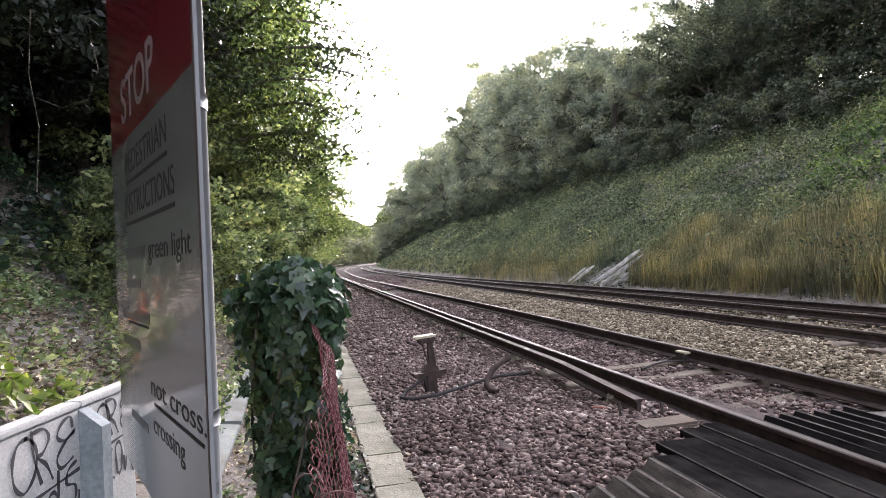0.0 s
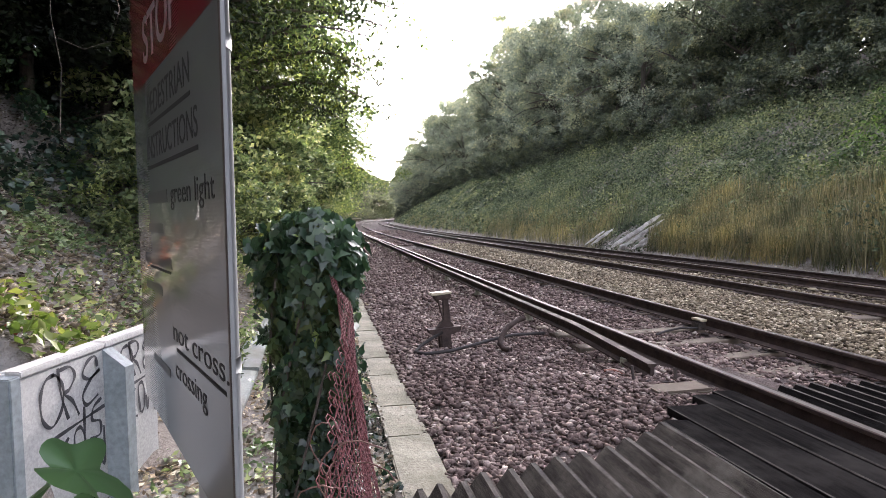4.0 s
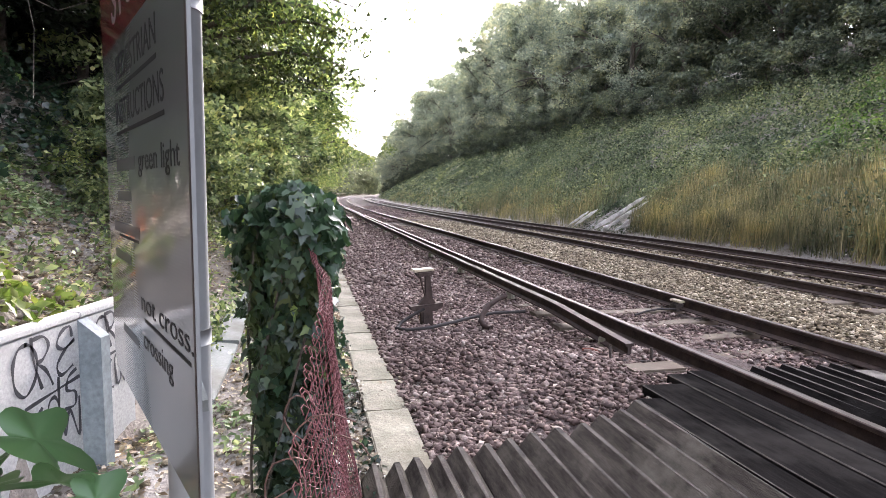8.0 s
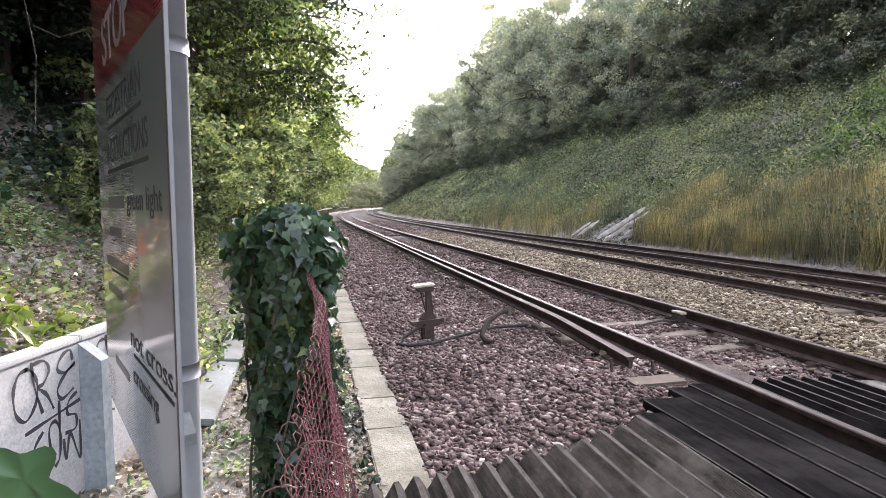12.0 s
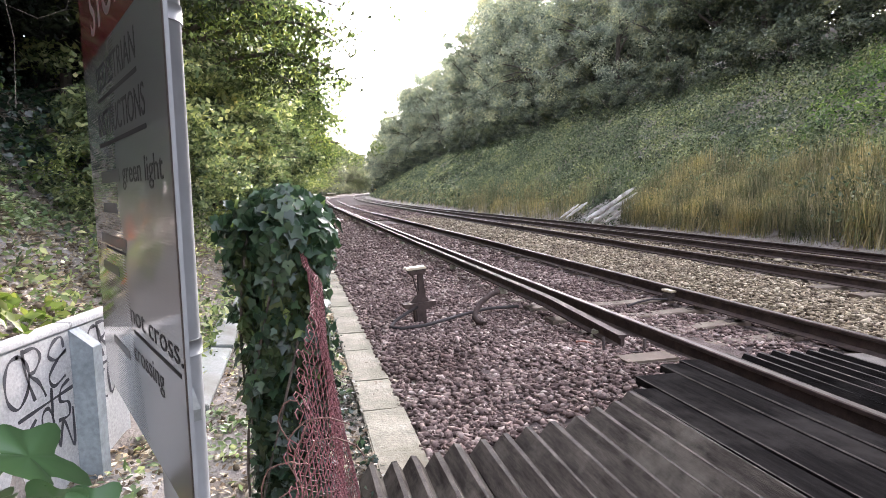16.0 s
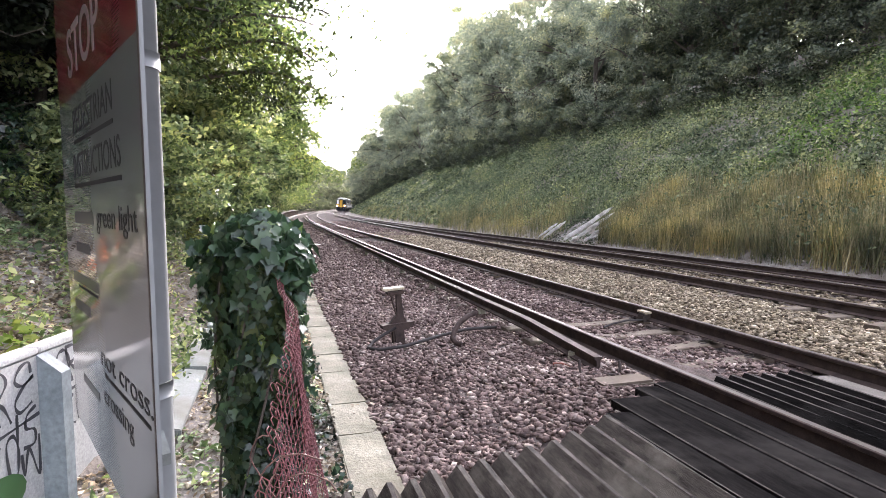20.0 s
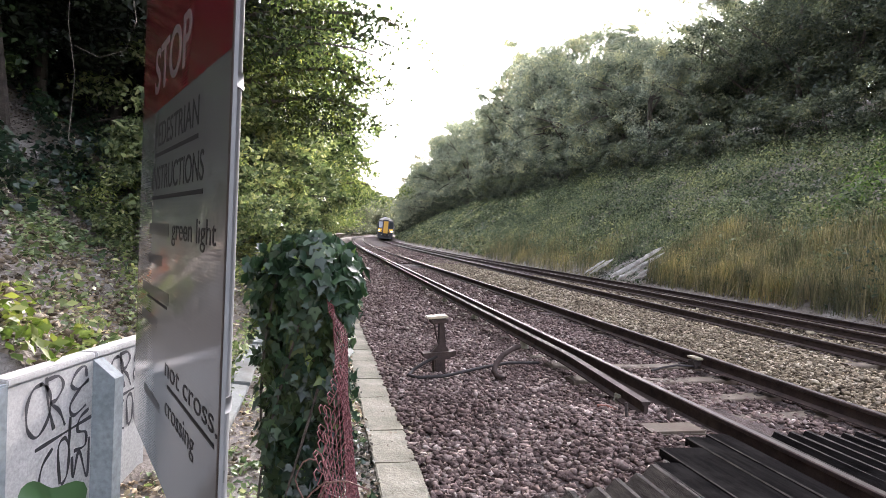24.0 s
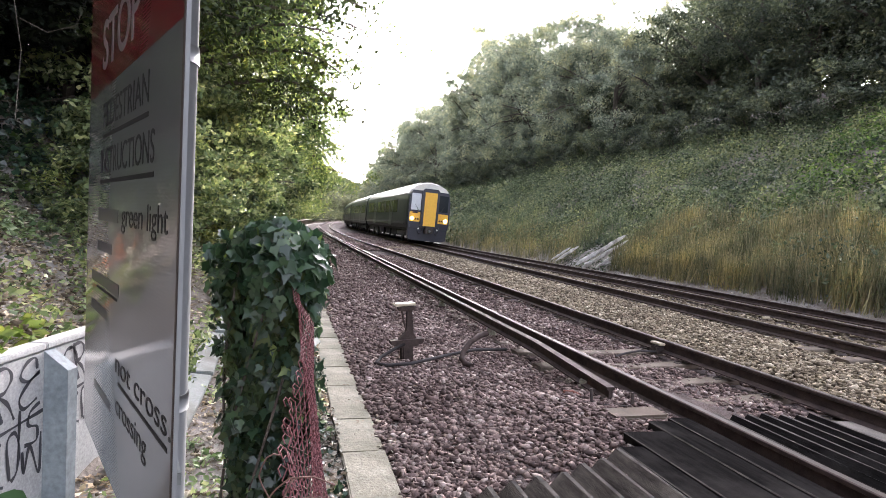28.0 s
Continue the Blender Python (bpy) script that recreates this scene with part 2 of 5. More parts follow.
M_IVY_NEAR = leaf_material("glossy_near_ivy", [(0.0, (0.07, 0.15, 0.06)), (1.0, (0.14, 0.25, 0.11))], 0.22, 0.3, 0.6)
M_LITTER = leaf_material("dead_leaves", [(0.0, (0.10, 0.072, 0.05)), (0.5, (0.25, 0.20, 0.155)), (0.85, (0.46, 0.42, 0.36)), (1.0, (0.66, 0.63, 0.58))], 0.1, 0.8)
# Leaves brightened: the sunlight missing on the bank is put into their colour.
M_GROUNDIVY = leaf_material("ground_ivy_leaves", [(0.0, (0.08, 0.13, 0.06)), (0.6, (0.22, 0.30, 0.14)), (1.0, (0.46, 0.52, 0.34))], 0.3, 0.4, 0.5)
M_BRAMBLE = leaf_material("bramble_leaves", [(0.0, (0.012, 0.026, 0.011)), (0.6, (0.03, 0.058, 0.024)), (1.0, (0.10, 0.155, 0.07))], 0.06)
# Darker copy of the hedge leaves, the boughs' shade put into the colour.
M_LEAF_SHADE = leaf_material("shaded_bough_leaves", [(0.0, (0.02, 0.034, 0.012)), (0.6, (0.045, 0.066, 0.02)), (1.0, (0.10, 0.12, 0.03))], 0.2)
M_WEED = leaf_material("bright_weeds", [(0.0, (0.075, 0.125, 0.026)), (0.6, (0.14, 0.195, 0.045)), (1.0, (0.24, 0.255, 0.085))], 0.35)
M_REDWEED = leaf_material("reddened_weeds", [(0.0, (0.25, 0.05, 0.03)), (1.0, (0.45, 0.16, 0.07))], 0.35)

# ---- the line of the tracks: o = metres to the right of the nearest running rail, s = metres along it ----
S_GRID = np.arange(-80.0, 760.0, 0.5)
CURVE = np.clip((S_GRID - 32.0) / 20.0, 0, 1) * 0.00125
HEADING = -0.2488 + np.cumsum(CURVE) * 0.5
i0 = int(np.argmin(abs(S_GRID)))
LINE_X = np.cumsum(np.sin(HEADING)) * 0.5
LINE_Y = np.cumsum(np.cos(HEADING)) * 0.5
LINE_X += 3.3855 - LINE_X[i0]
LINE_Y += 0.0 - LINE_Y[i0]


def head_at(s):
    return np.interp(s, S_GRID, HEADING)


def on_line(o, s):
    """World x, y of a place beside the track."""
    h = head_at(s)
    return np.interp(s, S_GRID, LINE_X) + o * np.cos(h), np.interp(s, S_GRID, LINE_Y) - o * np.sin(h)


def cant_at(s):
    return 0.022 - 0.075 * np.clip((np.asarray(s) - 14) / 26, 0, 1)


def rail_z(o, s):
    base = np.where(np.asarray(o) < 3.0, o, np.asarray(o) - 4.55)
    return cant_at(s) * (base - 0.0) + np.where(np.asarray(o) < 3.0, 0.0, 0.006)


def smooth(a, b, x):
    t = np.clip((np.asarray(x, float) - a) / (b - a), 0, 1)
    return t * t * (3 - 2 * t)


def wob(x, y, f=1.0, seed=0.0):
    """A cheap smooth unevenness between about -1 and 1."""
    return (np.sin(x * 1.3 * f + seed) * np.cos(y * 1.1 * f - seed * 1.7) + 0.6 * np.sin(x * 2.9 * f + y * 2.3 * f + seed * 2.1) + 0.4 * np.sin(y * 5.1 * f - x * 3.7 * f + seed)) / 2


def ground_z(o, s):
    """The cutting's profile: formation between two banks."""
    o, s = np.asarray(o, float), np.asarray(s, float)
    z = np.full(np.broadcast(o, s).shape, -0.24)
    z = z + 0.04 * smooth(2.0, 2.6, o) * smooth(4.0, 3.4, o)
    z = z - 0.12 * smooth(6.9, 7.5, o)
    z = z + 0.085 * smooth(-1.9, -0.9, o) * smooth(0.4, 0.1, o) * smooth(2.9, 3.5, s) * smooth(6.6, 5.2, s)
    right = np.maximum(0, o - 7.7)
    z = z + np.minimum(right * 0.70, 8.0 + 0.05 * right) + 0.22 * wob(o, s, 0.8, 2.0) * smooth(8, 10, o)
    foot = -4.4 + 0.75 * smooth(8.5, 11.5, s)
    edge = np.where(s < 4.02, -6.2, np.where(s < 4.75, -4.64, foot))
    left = np.maximum(0, -3.65 - o) - np.maximum(0, np.minimum(-3.65 - foot, -3.65 - o)) * (s > 4.75)
    gate = smooth(0.0, 0.03, edge - o + 0.015)
    z = z + gate * np.minimum(left * 0.78, 7.5 + 0.05 * left) + 0.15 * wob(o, s, 1.1, 5.0) * smooth(-5.0, -6.5, o)
    return z


def place(o, s, up=0.0):
    x, y = on_line(o, s)
    return np.stack([x, y, ground_z(o, s) + up], -1)


# ---- mesh helpers ----


def fast_mesh(name, verts, faces, material, smooth_shade=False):
    """A mesh from arrays: verts (n, 3) and faces (m, 3) or (m, 4)."""
    verts, faces = np.asarray(verts, np.float32), np.asarray(faces, np.int32)
    me = bpy.data.meshes.new(name)
    k = faces.shape[1]
    me.vertices.add(len(verts))
    me.vertices.foreach_set("co", verts.ravel())
    me.loops.add(faces.size)
    me.loops.foreach_set("vertex_index", faces.ravel())
    me.polygons.add(len(faces))
    me.polygons.foreach_set("loop_start", np.arange(0, faces.size, k, dtype=np.int32))
    if smooth_shade:
        me.polygons.foreach_set("use_smooth", np.ones(len(faces), bool))
    me.materials.append(material)
    me.update()
    me.validate()
    return me


def hang(ob, parent):
    ob.parent = parent
    return ob


def part(name, bm, material, parent=None, label="", shade=False):
    """Links a bmesh as one mesh object under a thing or a part."""
    me = bpy.data.meshes.new(name)
    if shade:
        for f in bm.faces:
            f.smooth = True
    bm.to_mesh(me)
    bm.free()
    for mt in material if isinstance(material, (list, tuple)) else [material]:
        me.materials.append(mt)
    ob = new(name, me)
    if parent:
        ob.parent = parent
    if label:
        ob["label"] = label
    return ob


def box(w, d, h, at=(0, 0, 0), bevel=0.0, bm=None, turn=None):
    """A bevelled box of that size round a centre."""
    bm = bm or bmesh.new()
    m = Matrix.Translation(at) @ (turn or Matrix.Identity(4)) @ Matrix.Diagonal((w, d, h, 1))
    r = bmesh.ops.create_cube(bm, size=1, matrix=m)
    if bevel:
        es = list({e for v in r["verts"] for e in v.link_edges})
        bmesh.ops.bevel(bm, geom=es, offset=bevel, segments=2, affect="EDGES")
    return bm


def tube(points, radius, sides=8, bm=None, ends=True):
    """A round bar along points; radius is one number or one a point."""
    bm = bm or bmesh.new()
    pts = [Vector(p) for p in points]
    rings, up = [], Vector((0.13, 0.29, 1)).normalized()
    for i, p in enumerate(pts):
        d = (pts[min(i + 1, len(pts) - 1)] - pts[max(i - 1, 0)]).normalized()
        a = d.cross(up if abs(d.dot(up)) < 0.95 else Vector((1, 0, 0))).normalized()
        b = d.cross(a)
        r = radius[i] if isinstance(radius, (list, tuple)) else radius
        rings.append([bm.verts.new(p + (a * math.cos(q) + b * math.sin(q)) * r) for q in (2 * math.pi * k / sides for k in range(sides))])
    for u, v in zip(rings, rings[1:]):
        for k in range(sides):
            bm.faces.new((u[k], u[(k + 1) % sides], v[(k + 1) % sides], v[k]))
    if ends:
        bm.faces.new(rings[0])
        bm.faces.new(rings[-1][::-1])
    return bm


def prism(outline, depth, bm=None, m=None):
    """A flat outline in x, z pushed depth along y."""
    bm = bm or bmesh.new()
    m = m or Matrix.Identity(4)
    a = [bm.verts.new(m @ Vector((x, 0, z))) for x, z in outline]
    b = [bm.verts.new(m @ Vector((x, depth, z))) for x, z in outline]
    bm.faces.new(a)
    bm.faces.new(b[::-1])
    for i in range(len(a)):
        j = (i + 1) % len(a)
        bm.faces.new((a[j], a[i], b[i], b[j]))
    bmesh.ops.recalc_face_normals(bm, faces=bm.faces)
    return bm


def extrude_along(profile, o, stations, zoff=0.0, top_from=None, drop=None):
    """A profile of (across, up) carried along the track; faces above top_from take the second material."""
    bm = bmesh.new()
    rings = []
    for s in stations:
        h = float(head_at(s))
        x, y = on_line(o, s)
        z = float(rail_z(o, s)) + zoff - (drop(s) if drop else 0)
        rings.append([bm.verts.new((x + a * math.cos(h), y - a * math.sin(h), z + b)) for a, b in profile])
    n = len(profile)
    for u, v in zip(rings, rings[1:]):
        for k in range(n):
            f = bm.faces.new((u[k], u[(k + 1) % n], v[(k + 1) % n], v[k]))
            if top_from is not None and profile[k][1] > top_from and profile[(k + 1) % n][1] > top_from:
                f.material_index = 1
    bm.faces.new(rings[0])
    bm.faces.new(rings[-1][::-1])
    bmesh.ops.recalc_face_normals(bm, faces=bm.faces)
    return bm


def leaf_cloud(centres, size, rng, shape="leaf", flat=0.0, lean=None, face=None):
    """Leaf blades at centres: each a folded blade of two or more faces. Returns verts, tris."""
    n = len(centres)
    d = rng.normal(size=(n, 3))
    d[:, 2] *= 1 - flat
    if lean is not None:
        d += lean
    d /= np.linalg.norm(d, axis=1)[:, None] + 1e-9
    up = rng.normal(size=(n, 3)) * (1 - 0.8 * flat) + np.array([0, 0, 1.4 * flat + 0.5])
    if face is not None:
        up = face * 2.2 + rng.normal(size=(n, 3)) * 0.55
    side = np.cross(d, up)
    side /= np.linalg.norm(side, axis=1)[:, None] + 1e-9
    nor = np.cross(side, d)
    size = np.asarray(size) * np.ones(n)
    L, W = (size * 0.5)[:, None], (size * 0.34)[:, None]
    if shape == "ivy":
        pts = [(-0.6, 0, 0), (-0.75, 0.55, 0.06), (-0.1, 1.1, 0.1), (0.2, 0.5, 0.04), (1.0, 0, -0.08), (0.2, -0.5, 0.04), (-0.1, -1.1, 0.1), (-0.75, -0.55, 0.06)]
        tri = [(0, 2, 1), (0, 3, 2), (0, 4, 3), (0, 5, 4), (0, 6, 5), (0, 7, 6)]
    elif shape == "blade":
        pts = [(-1, -0.024, 0), (-1, 0.024, 0), (0.1, 0.022, 0.05), (0.1, -0.022, 0.05), (1, 0, 0.12)]
        tri = [(0, 1, 2), (0, 2, 3), (3, 2, 4)]
    else:
        pts = [(-1, 0, 0), (-0.1, 0.75, 0.18), (1, 0, -0.1), (-0.1, -0.75, 0.18)]
        tri = [(0, 2, 1), (0, 3, 2)]
    k = len(pts)
    v = np.empty((n, k, 3))
    for i, (a, b, c) in enumerate(pts):
        v[:, i] = centres + d * L * a + side * W * b + nor * W * c
    f = (np.array(tri)[None] + (np.arange(n) * k)[:, None, None]).reshape(-1, 3)
    return v.reshape(-1, 3), f


def stones(centres, size, rng, squash=0.75):
    """Broken angular stones: crushed blocks with eight corners, each broken differently."""
    base = np.array([(-1, -1, -1), (1, -1, -1), (1, 1, -1), (-1, 1, -1), (-1, -1, 1), (1, -1, 1), (1, 1, 1), (-1, 1, 1)]) * 0.62
    tri = np.array([(0, 2, 1), (0, 3, 2), (4, 5, 6), (4, 6, 7), (0, 1, 5), (0, 5, 4), (1, 2, 6), (1, 6, 5), (2, 3, 7), (2, 7, 6), (3, 0, 4), (3, 4, 7)])
    n = len(centres)
    v = base[None] + rng.uniform(-0.42, 0.42, (n, 8, 3))
    v = v * rng.uniform(0.5, 1.5, (n, 1, 3))
    q = rng.normal(size=(n, 4))
    q /= np.linalg.norm(q, axis=1)[:, None]
    w, x, y, z = q.T
    R = np.stack([1 - 2 * (y * y + z * z), 2 * (x * y - z * w), 2 * (x * z + y * w), 2 * (x * y + z * w), 1 - 2 * (x * x + z * z), 2 * (y * z - x * w), 2 * (x * z - y * w), 2 * (y * z + x * w), 1 - 2 * (x * x + y * y)], -1).reshape(n, 3, 3)
    v = np.einsum("nij,nkj->nki", R, v) * (np.asarray(size) * np.ones(n) * 0.5)[:, None, None]
    v[:, :, 2] *= squash
    v += centres[:, None]
    f = (tri[None] + (np.arange(n) * 8)[:, None, None]).reshape(-1, 3)
    return v.reshape(-1, 3), f


# ---- ground ----
o_rows = np.concatenate([np.linspace(-420, -40, 12), np.linspace(-36, -12, 13), np.arange(-11, -4.8, 0.3), np.array([-4.72, -4.66, -4.625, -4.55, -4.2, -3.9, -3.7, -3.62, -3.5, -3.1, -2.5, -1.5, -0.5, 0.5, 1.5, 2.0, 2.3, 2.6, 3.0, 3.4, 3.7, 4.0, 5, 6, 6.9, 7.2, 7.5]), np.arange(7.8, 20, 0.35), np.linspace(20.5, 40, 14), np.linspace(45, 420, 12)])
s_rows = np.concatenate([np.linspace(-75, -5, 20), np.arange(-4, 40, 0.35), np.arange(40.5, 110, 1.5), np.arange(112, 300, 6), np.linspace(310, 750, 30)])
OO, SS = np.meshgrid(o_rows, s_rows)
gx, gy = on_line(OO, SS)
gv = np.stack([gx, gy, ground_z(OO, SS)], -1).reshape(-1, 3)
nc = len(o_rows)
gi = np.arange(len(s_rows) - 1)[:, None] * nc + np.arange(nc - 1)[None]
gf = np.stack([gi, gi + 1, gi + nc + 1, gi + nc], -1).reshape(-1, 4)
ground = new("ground", fast_mesh("ground", gv, gf, M_EARTH, True))
tagged(ground, "bare earth of a deep railway cutting between wooded banks", "ground", kind="structure")
bed_o = np.array([-2.6, -2.0, -1.0, 0, 1, 2, 3, 4, 5, 6, 6.9, 7.3])
BO, BS = np.meshgrid(bed_o, s_rows[(s_rows > -40) & (s_rows < 420)])
bx, by = on_line(BO, BS)
bv = np.stack([bx, by, ground_z(BO, BS) + 0.02 - 0.06 * ((BO < -2.5) | (BO > 7.2))], -1).reshape(-1, 3)
nb = len(bed_o)
bi = np.arange(BO.shape[0] - 1)[:, None] * nb + np.arange(nb - 1)[None]
bed = new("ballast_bed", fast_mesh("ballast_bed", bv, np.stack([bi, bi + 1, bi + nb + 1, bi + nb], -1).reshape(-1, 4), M_BALLAST_BED, True))
tagged(bed, "dark bed of fine ballast under the two tracks", "ballast", kind="structure")


def ballast(name, o0, o1, s0, s1, per_m2, size, material, seed, label):
    rng = np.random.default_rng(seed)
    n = int((o1 - o0) * (s1 - s0) * per_m2)
    o, s = rng.uniform(o0, o1, n), rng.uniform(s0, s1, n)
    z = rng.uniform(0.0, 0.035, n) + 0.02 * wob(o, s, 2.0, 1.0) + 0.022 * smooth(7.0, 9.5, s) * (o > -0.3)
    for lo, hi in ((-0.12, 0.12), (1.4, 1.62), (4.43, 4.67), (5.94, 6.18)):
        keep = ~((o > lo) & (o < hi))
        o, s, z = o[keep], s[keep], z[keep]
    c = place(o, s)
    c[:, 2] += z + 0.015
    v, f = stones(c, rng.uniform(0.65, 1.3, len(c)) * size, rng, 0.62)
    return tagged(new(name, fast_mesh(name, v, f, material)), label, "ballast", kind="stuff")


ballast("ballast_stones", -2.62, -0.2, 2.6, 10, 1350, 0.052, M_STONE_PURPLE, 1, "purplish brown crushed granite ballast beside the track")
ballast("ballast_stones", -2.62, -0.2, 10, 26, 420, 0.068, M_STONE_PURPLE, 2, "purplish brown crushed granite ballast beside the track")
ballast("ballast_stones", -2.62, -0.2, 26, 60, 70, 0.13, M_STONE_PURPLE, 8, "purplish brown crushed granite ballast beside the track")
ballast("ballast_stones", -0.2, 4.5, 30, 60, 60, 0.13, M_STONE_PURPLE, 9, "grey brown ballast between the rails of the track")
ballast("ballast_stones", -0.2, 1.9, 3.0, 12, 750, 0.054, M_STONE_PURPLE, 3, "grey brown ballast between the rails of the track")
ballast("ballast_stones", -0.2, 1.9, 12, 26, 200, 0.075, M_STONE_PURPLE, 4, "grey brown ballast between the rails of the track")
ballast("ballast_stones", 1.7, 4.5, 2.0, 14, 750, 0.058, M_STONE_PALE, 5, "pale granite ballast heaped between the two tracks")
ballast("ballast_stones", 1.7, 4.5, 14, 34, 300, 0.08, M_STONE_PALE, 6, "pale granite ballast heaped between the two tracks")
ballast("ballast_stones", 4.5, 7.4, 0.0, 24, 330, 0.062, M_STONE_PALE, 7, "pale granite ballast along the far track")

ballast("gravel_margin", 7.15, 8.0, 3, 24, 300, 0.07, M_STONE_PALE, 10, "pale stony margin at the foot of the bank")

# ---- tracks ----
RAIL_FOOT = [(-0.07, -0.159), (0.07, -0.159), (0.07, -0.148), (0.012, -0.125), (0.009, -0.045), (-0.009, -0.045), (-0.012, -0.125), (-0.07, -0.148)]
RAIL_HEAD = [(0.009, -0.045), (0.036, -0.032), (0.036, -0.006), (0.026, 0.0), (-0.026, 0.0), (-0.036, -0.006), (-0.036, -0.032), (-0.009, -0.045)]
stations = np.concatenate([np.arange(-6, 20, 1.0), np.arange(20, 320, 2.5)])
for o in (0.0, 1.505, 4.55, 6.055):
    r = new("running_rail")
    part("web_and_foot", extrude_along(RAIL_FOOT, o, stations), M_RUST, r)
    part("head", extrude_along(RAIL_HEAD, o, stations, 0.0, -0.003), [M_RUST, M_RAILTOP], r, "worn bright rail head")
    tagged(r, "rusty steel running rail with a worn bright head", "rail", "running rails")
COND = [(-0.06, -0.13), (0.06, -0.13), (0.06, -0.115), (0.02, -0.095), (0.018, -0.035), (0.042, -0.02), (0.042, 0.0), (-0.042, 0.0), (-0.042, -0.02), (-0.018, -0.035), (-0.02, -0.095), (-0.06, -0.115)]


def conductor(o, s0, s1, ramped, label):
    root = new("conductor_rail")
    st = np.concatenate([np.arange(s0, min(s0 + 3, s1), 0.25), np.arange(s0 + 3, s1, 2.0)])
    drop = (lambda s: 0.075 * max(0.0, 1 - (s - s0) / 1.6)) if ramped else None
    part("bar", extrude_along(COND, o, st, 0.085, -0.002, drop), [M_RUST, M_COND_TOP if ramped else M_RAILTOP], root)
    for s in np.arange(s0 + 0.45, min(s1, s0 + 46), 2.68):
        x, y = on_line(o, s)
        bm = bmesh.new()
        bmesh.ops.create_cone(bm, cap_ends=True, segments=10, radius1=0.075, radius2=0.055, depth=0.1, matrix=pose(x, y, -0.105))
        p = part("insulator", bm, M_KERB, root, "pale ceramic insulator")
    return tagged(root, label, "rail", "conductor rails")


conductor(-0.43, 5.35, 318, True, "third rail with a bright worn head and a ramped end")
conductor(6.48, -6, 318, False, "dark rusty third rail beside the far track")


def sleeper_mesh():
    bm = bmesh.new()
    prof = [(-0.14, -0.1), (0.14, -0.1), (0.105, 0.03), (0.09, 0.04), (-0.09, 0.04), (-0.105, 0.03)]
    st = [(-1.25, 0), (-0.85, 0.0), (-0.5, -0.02), (0, -0.03), (0.5, -0.02), (0.85, 0), (1.25, 0)]
    rings = [[bm.verts.new((u, a, b + (dz if b > 0 else 0))) for a, b in prof] for u, dz in st]
    for p, q in zip(rings, rings[1:]):
        for k in range(6):
            bm.faces.new((p[k], p[(k + 1) % 6], q[(k + 1) % 6], q[k]))
    bm.faces.new(rings[0])
    bm.faces.new(rings[-1])
    bmesh.ops.recalc_face_normals(bm, faces=bm.faces)
    return bm


def clip_mesh():
    """A sprung steel rail clip, bent like a letter e."""
    pts = [(0.0, -0.05, 0.02), (0.0, 0.03, 0.028), (0.03, 0.05, 0.04), (0.065, 0.02, 0.045), (0.06, -0.03, 0.04), (0.025, -0.045, 0.03), (-0.02, -0.02, 0.024)]
    return tube(pts, 0.01, 6)


sleeper = part("sleeper", sleeper_mesh(), M_SLEEPER)
tagged(sleeper, "weathered concrete sleeper half buried in ballast", "sleeper", "railway sleepers")
clip0 = part("rail_clip", clip_mesh(), M_IRON, sleeper, "rusty sprung steel clip")
clip0.matrix_basis = pose(-0.7525 - 0.12, 0, 0.0)
for u, turn in ((-0.7525 + 0.12, 180), (0.7525 - 0.12, 0), (0.7525 + 0.12, 180)):
    c = new("rail_clip", clip0.data)
    c.parent = sleeper
    c.matrix_basis = pose(u, 0, 0.0, 0, 0, turn)
    c["label"] = "rusty sprung steel clip"
first = True
for track_o in (0.7525, 5.3025):
    for i in range(-4, 40):
        s = 6.78 + i * 0.671
        x, y = on_line(track_o, s)
        m = pose(x, y, float(rail_z(track_o, s)) - 0.205 - (0.03 if i > 1 else 0.0), 0, 0, -math.degrees(head_at(s)))
        m = m @ Matrix.Translation((0, 0, -0.002 - 0.018 * math.sin(i * 2.4 + track_o) ** 2))
        if first:
            sleeper.matrix_basis = m
            first = False
        else:
            copy_thing(sleeper, m)
far_v, far_f = [], []
bm = sleeper_mesh()
bm.verts.index_update()
sv = np.array([v.co for v in bm.verts])
quads = np.array([[v.index for v in f.verts] for f in bm.faces if len(f.verts) == 4])
bm.free()
count = 0
for track_o in (0.7525, 5.3025):
    for i in range(40, 180):
        s = 6.78 + i * 0.671
        x, y = on_line(track_o, s)
        h = float(head_at(s))
        far_v.append(np.stack([x + sv[:, 0] * math.cos(h) + sv[:, 1] * math.sin(h), y - sv[:, 0] * math.sin(h) + sv[:, 1] * math.cos(h), sv[:, 2] + float(rail_z(track_o, s)) - 0.227], -1))
        far_f.append(quads + count * len(sv))
        count += 1
tagged(new("far_sleepers", fast_mesh("far_sleepers", np.concatenate(far_v), np.concatenate(far_f), M_SLEEPER)), "concrete sleepers of both tracks further along the curve", "sleeper", kind="stuff")

# ---- crossing guards: ridged timbers beside and between the rails ----


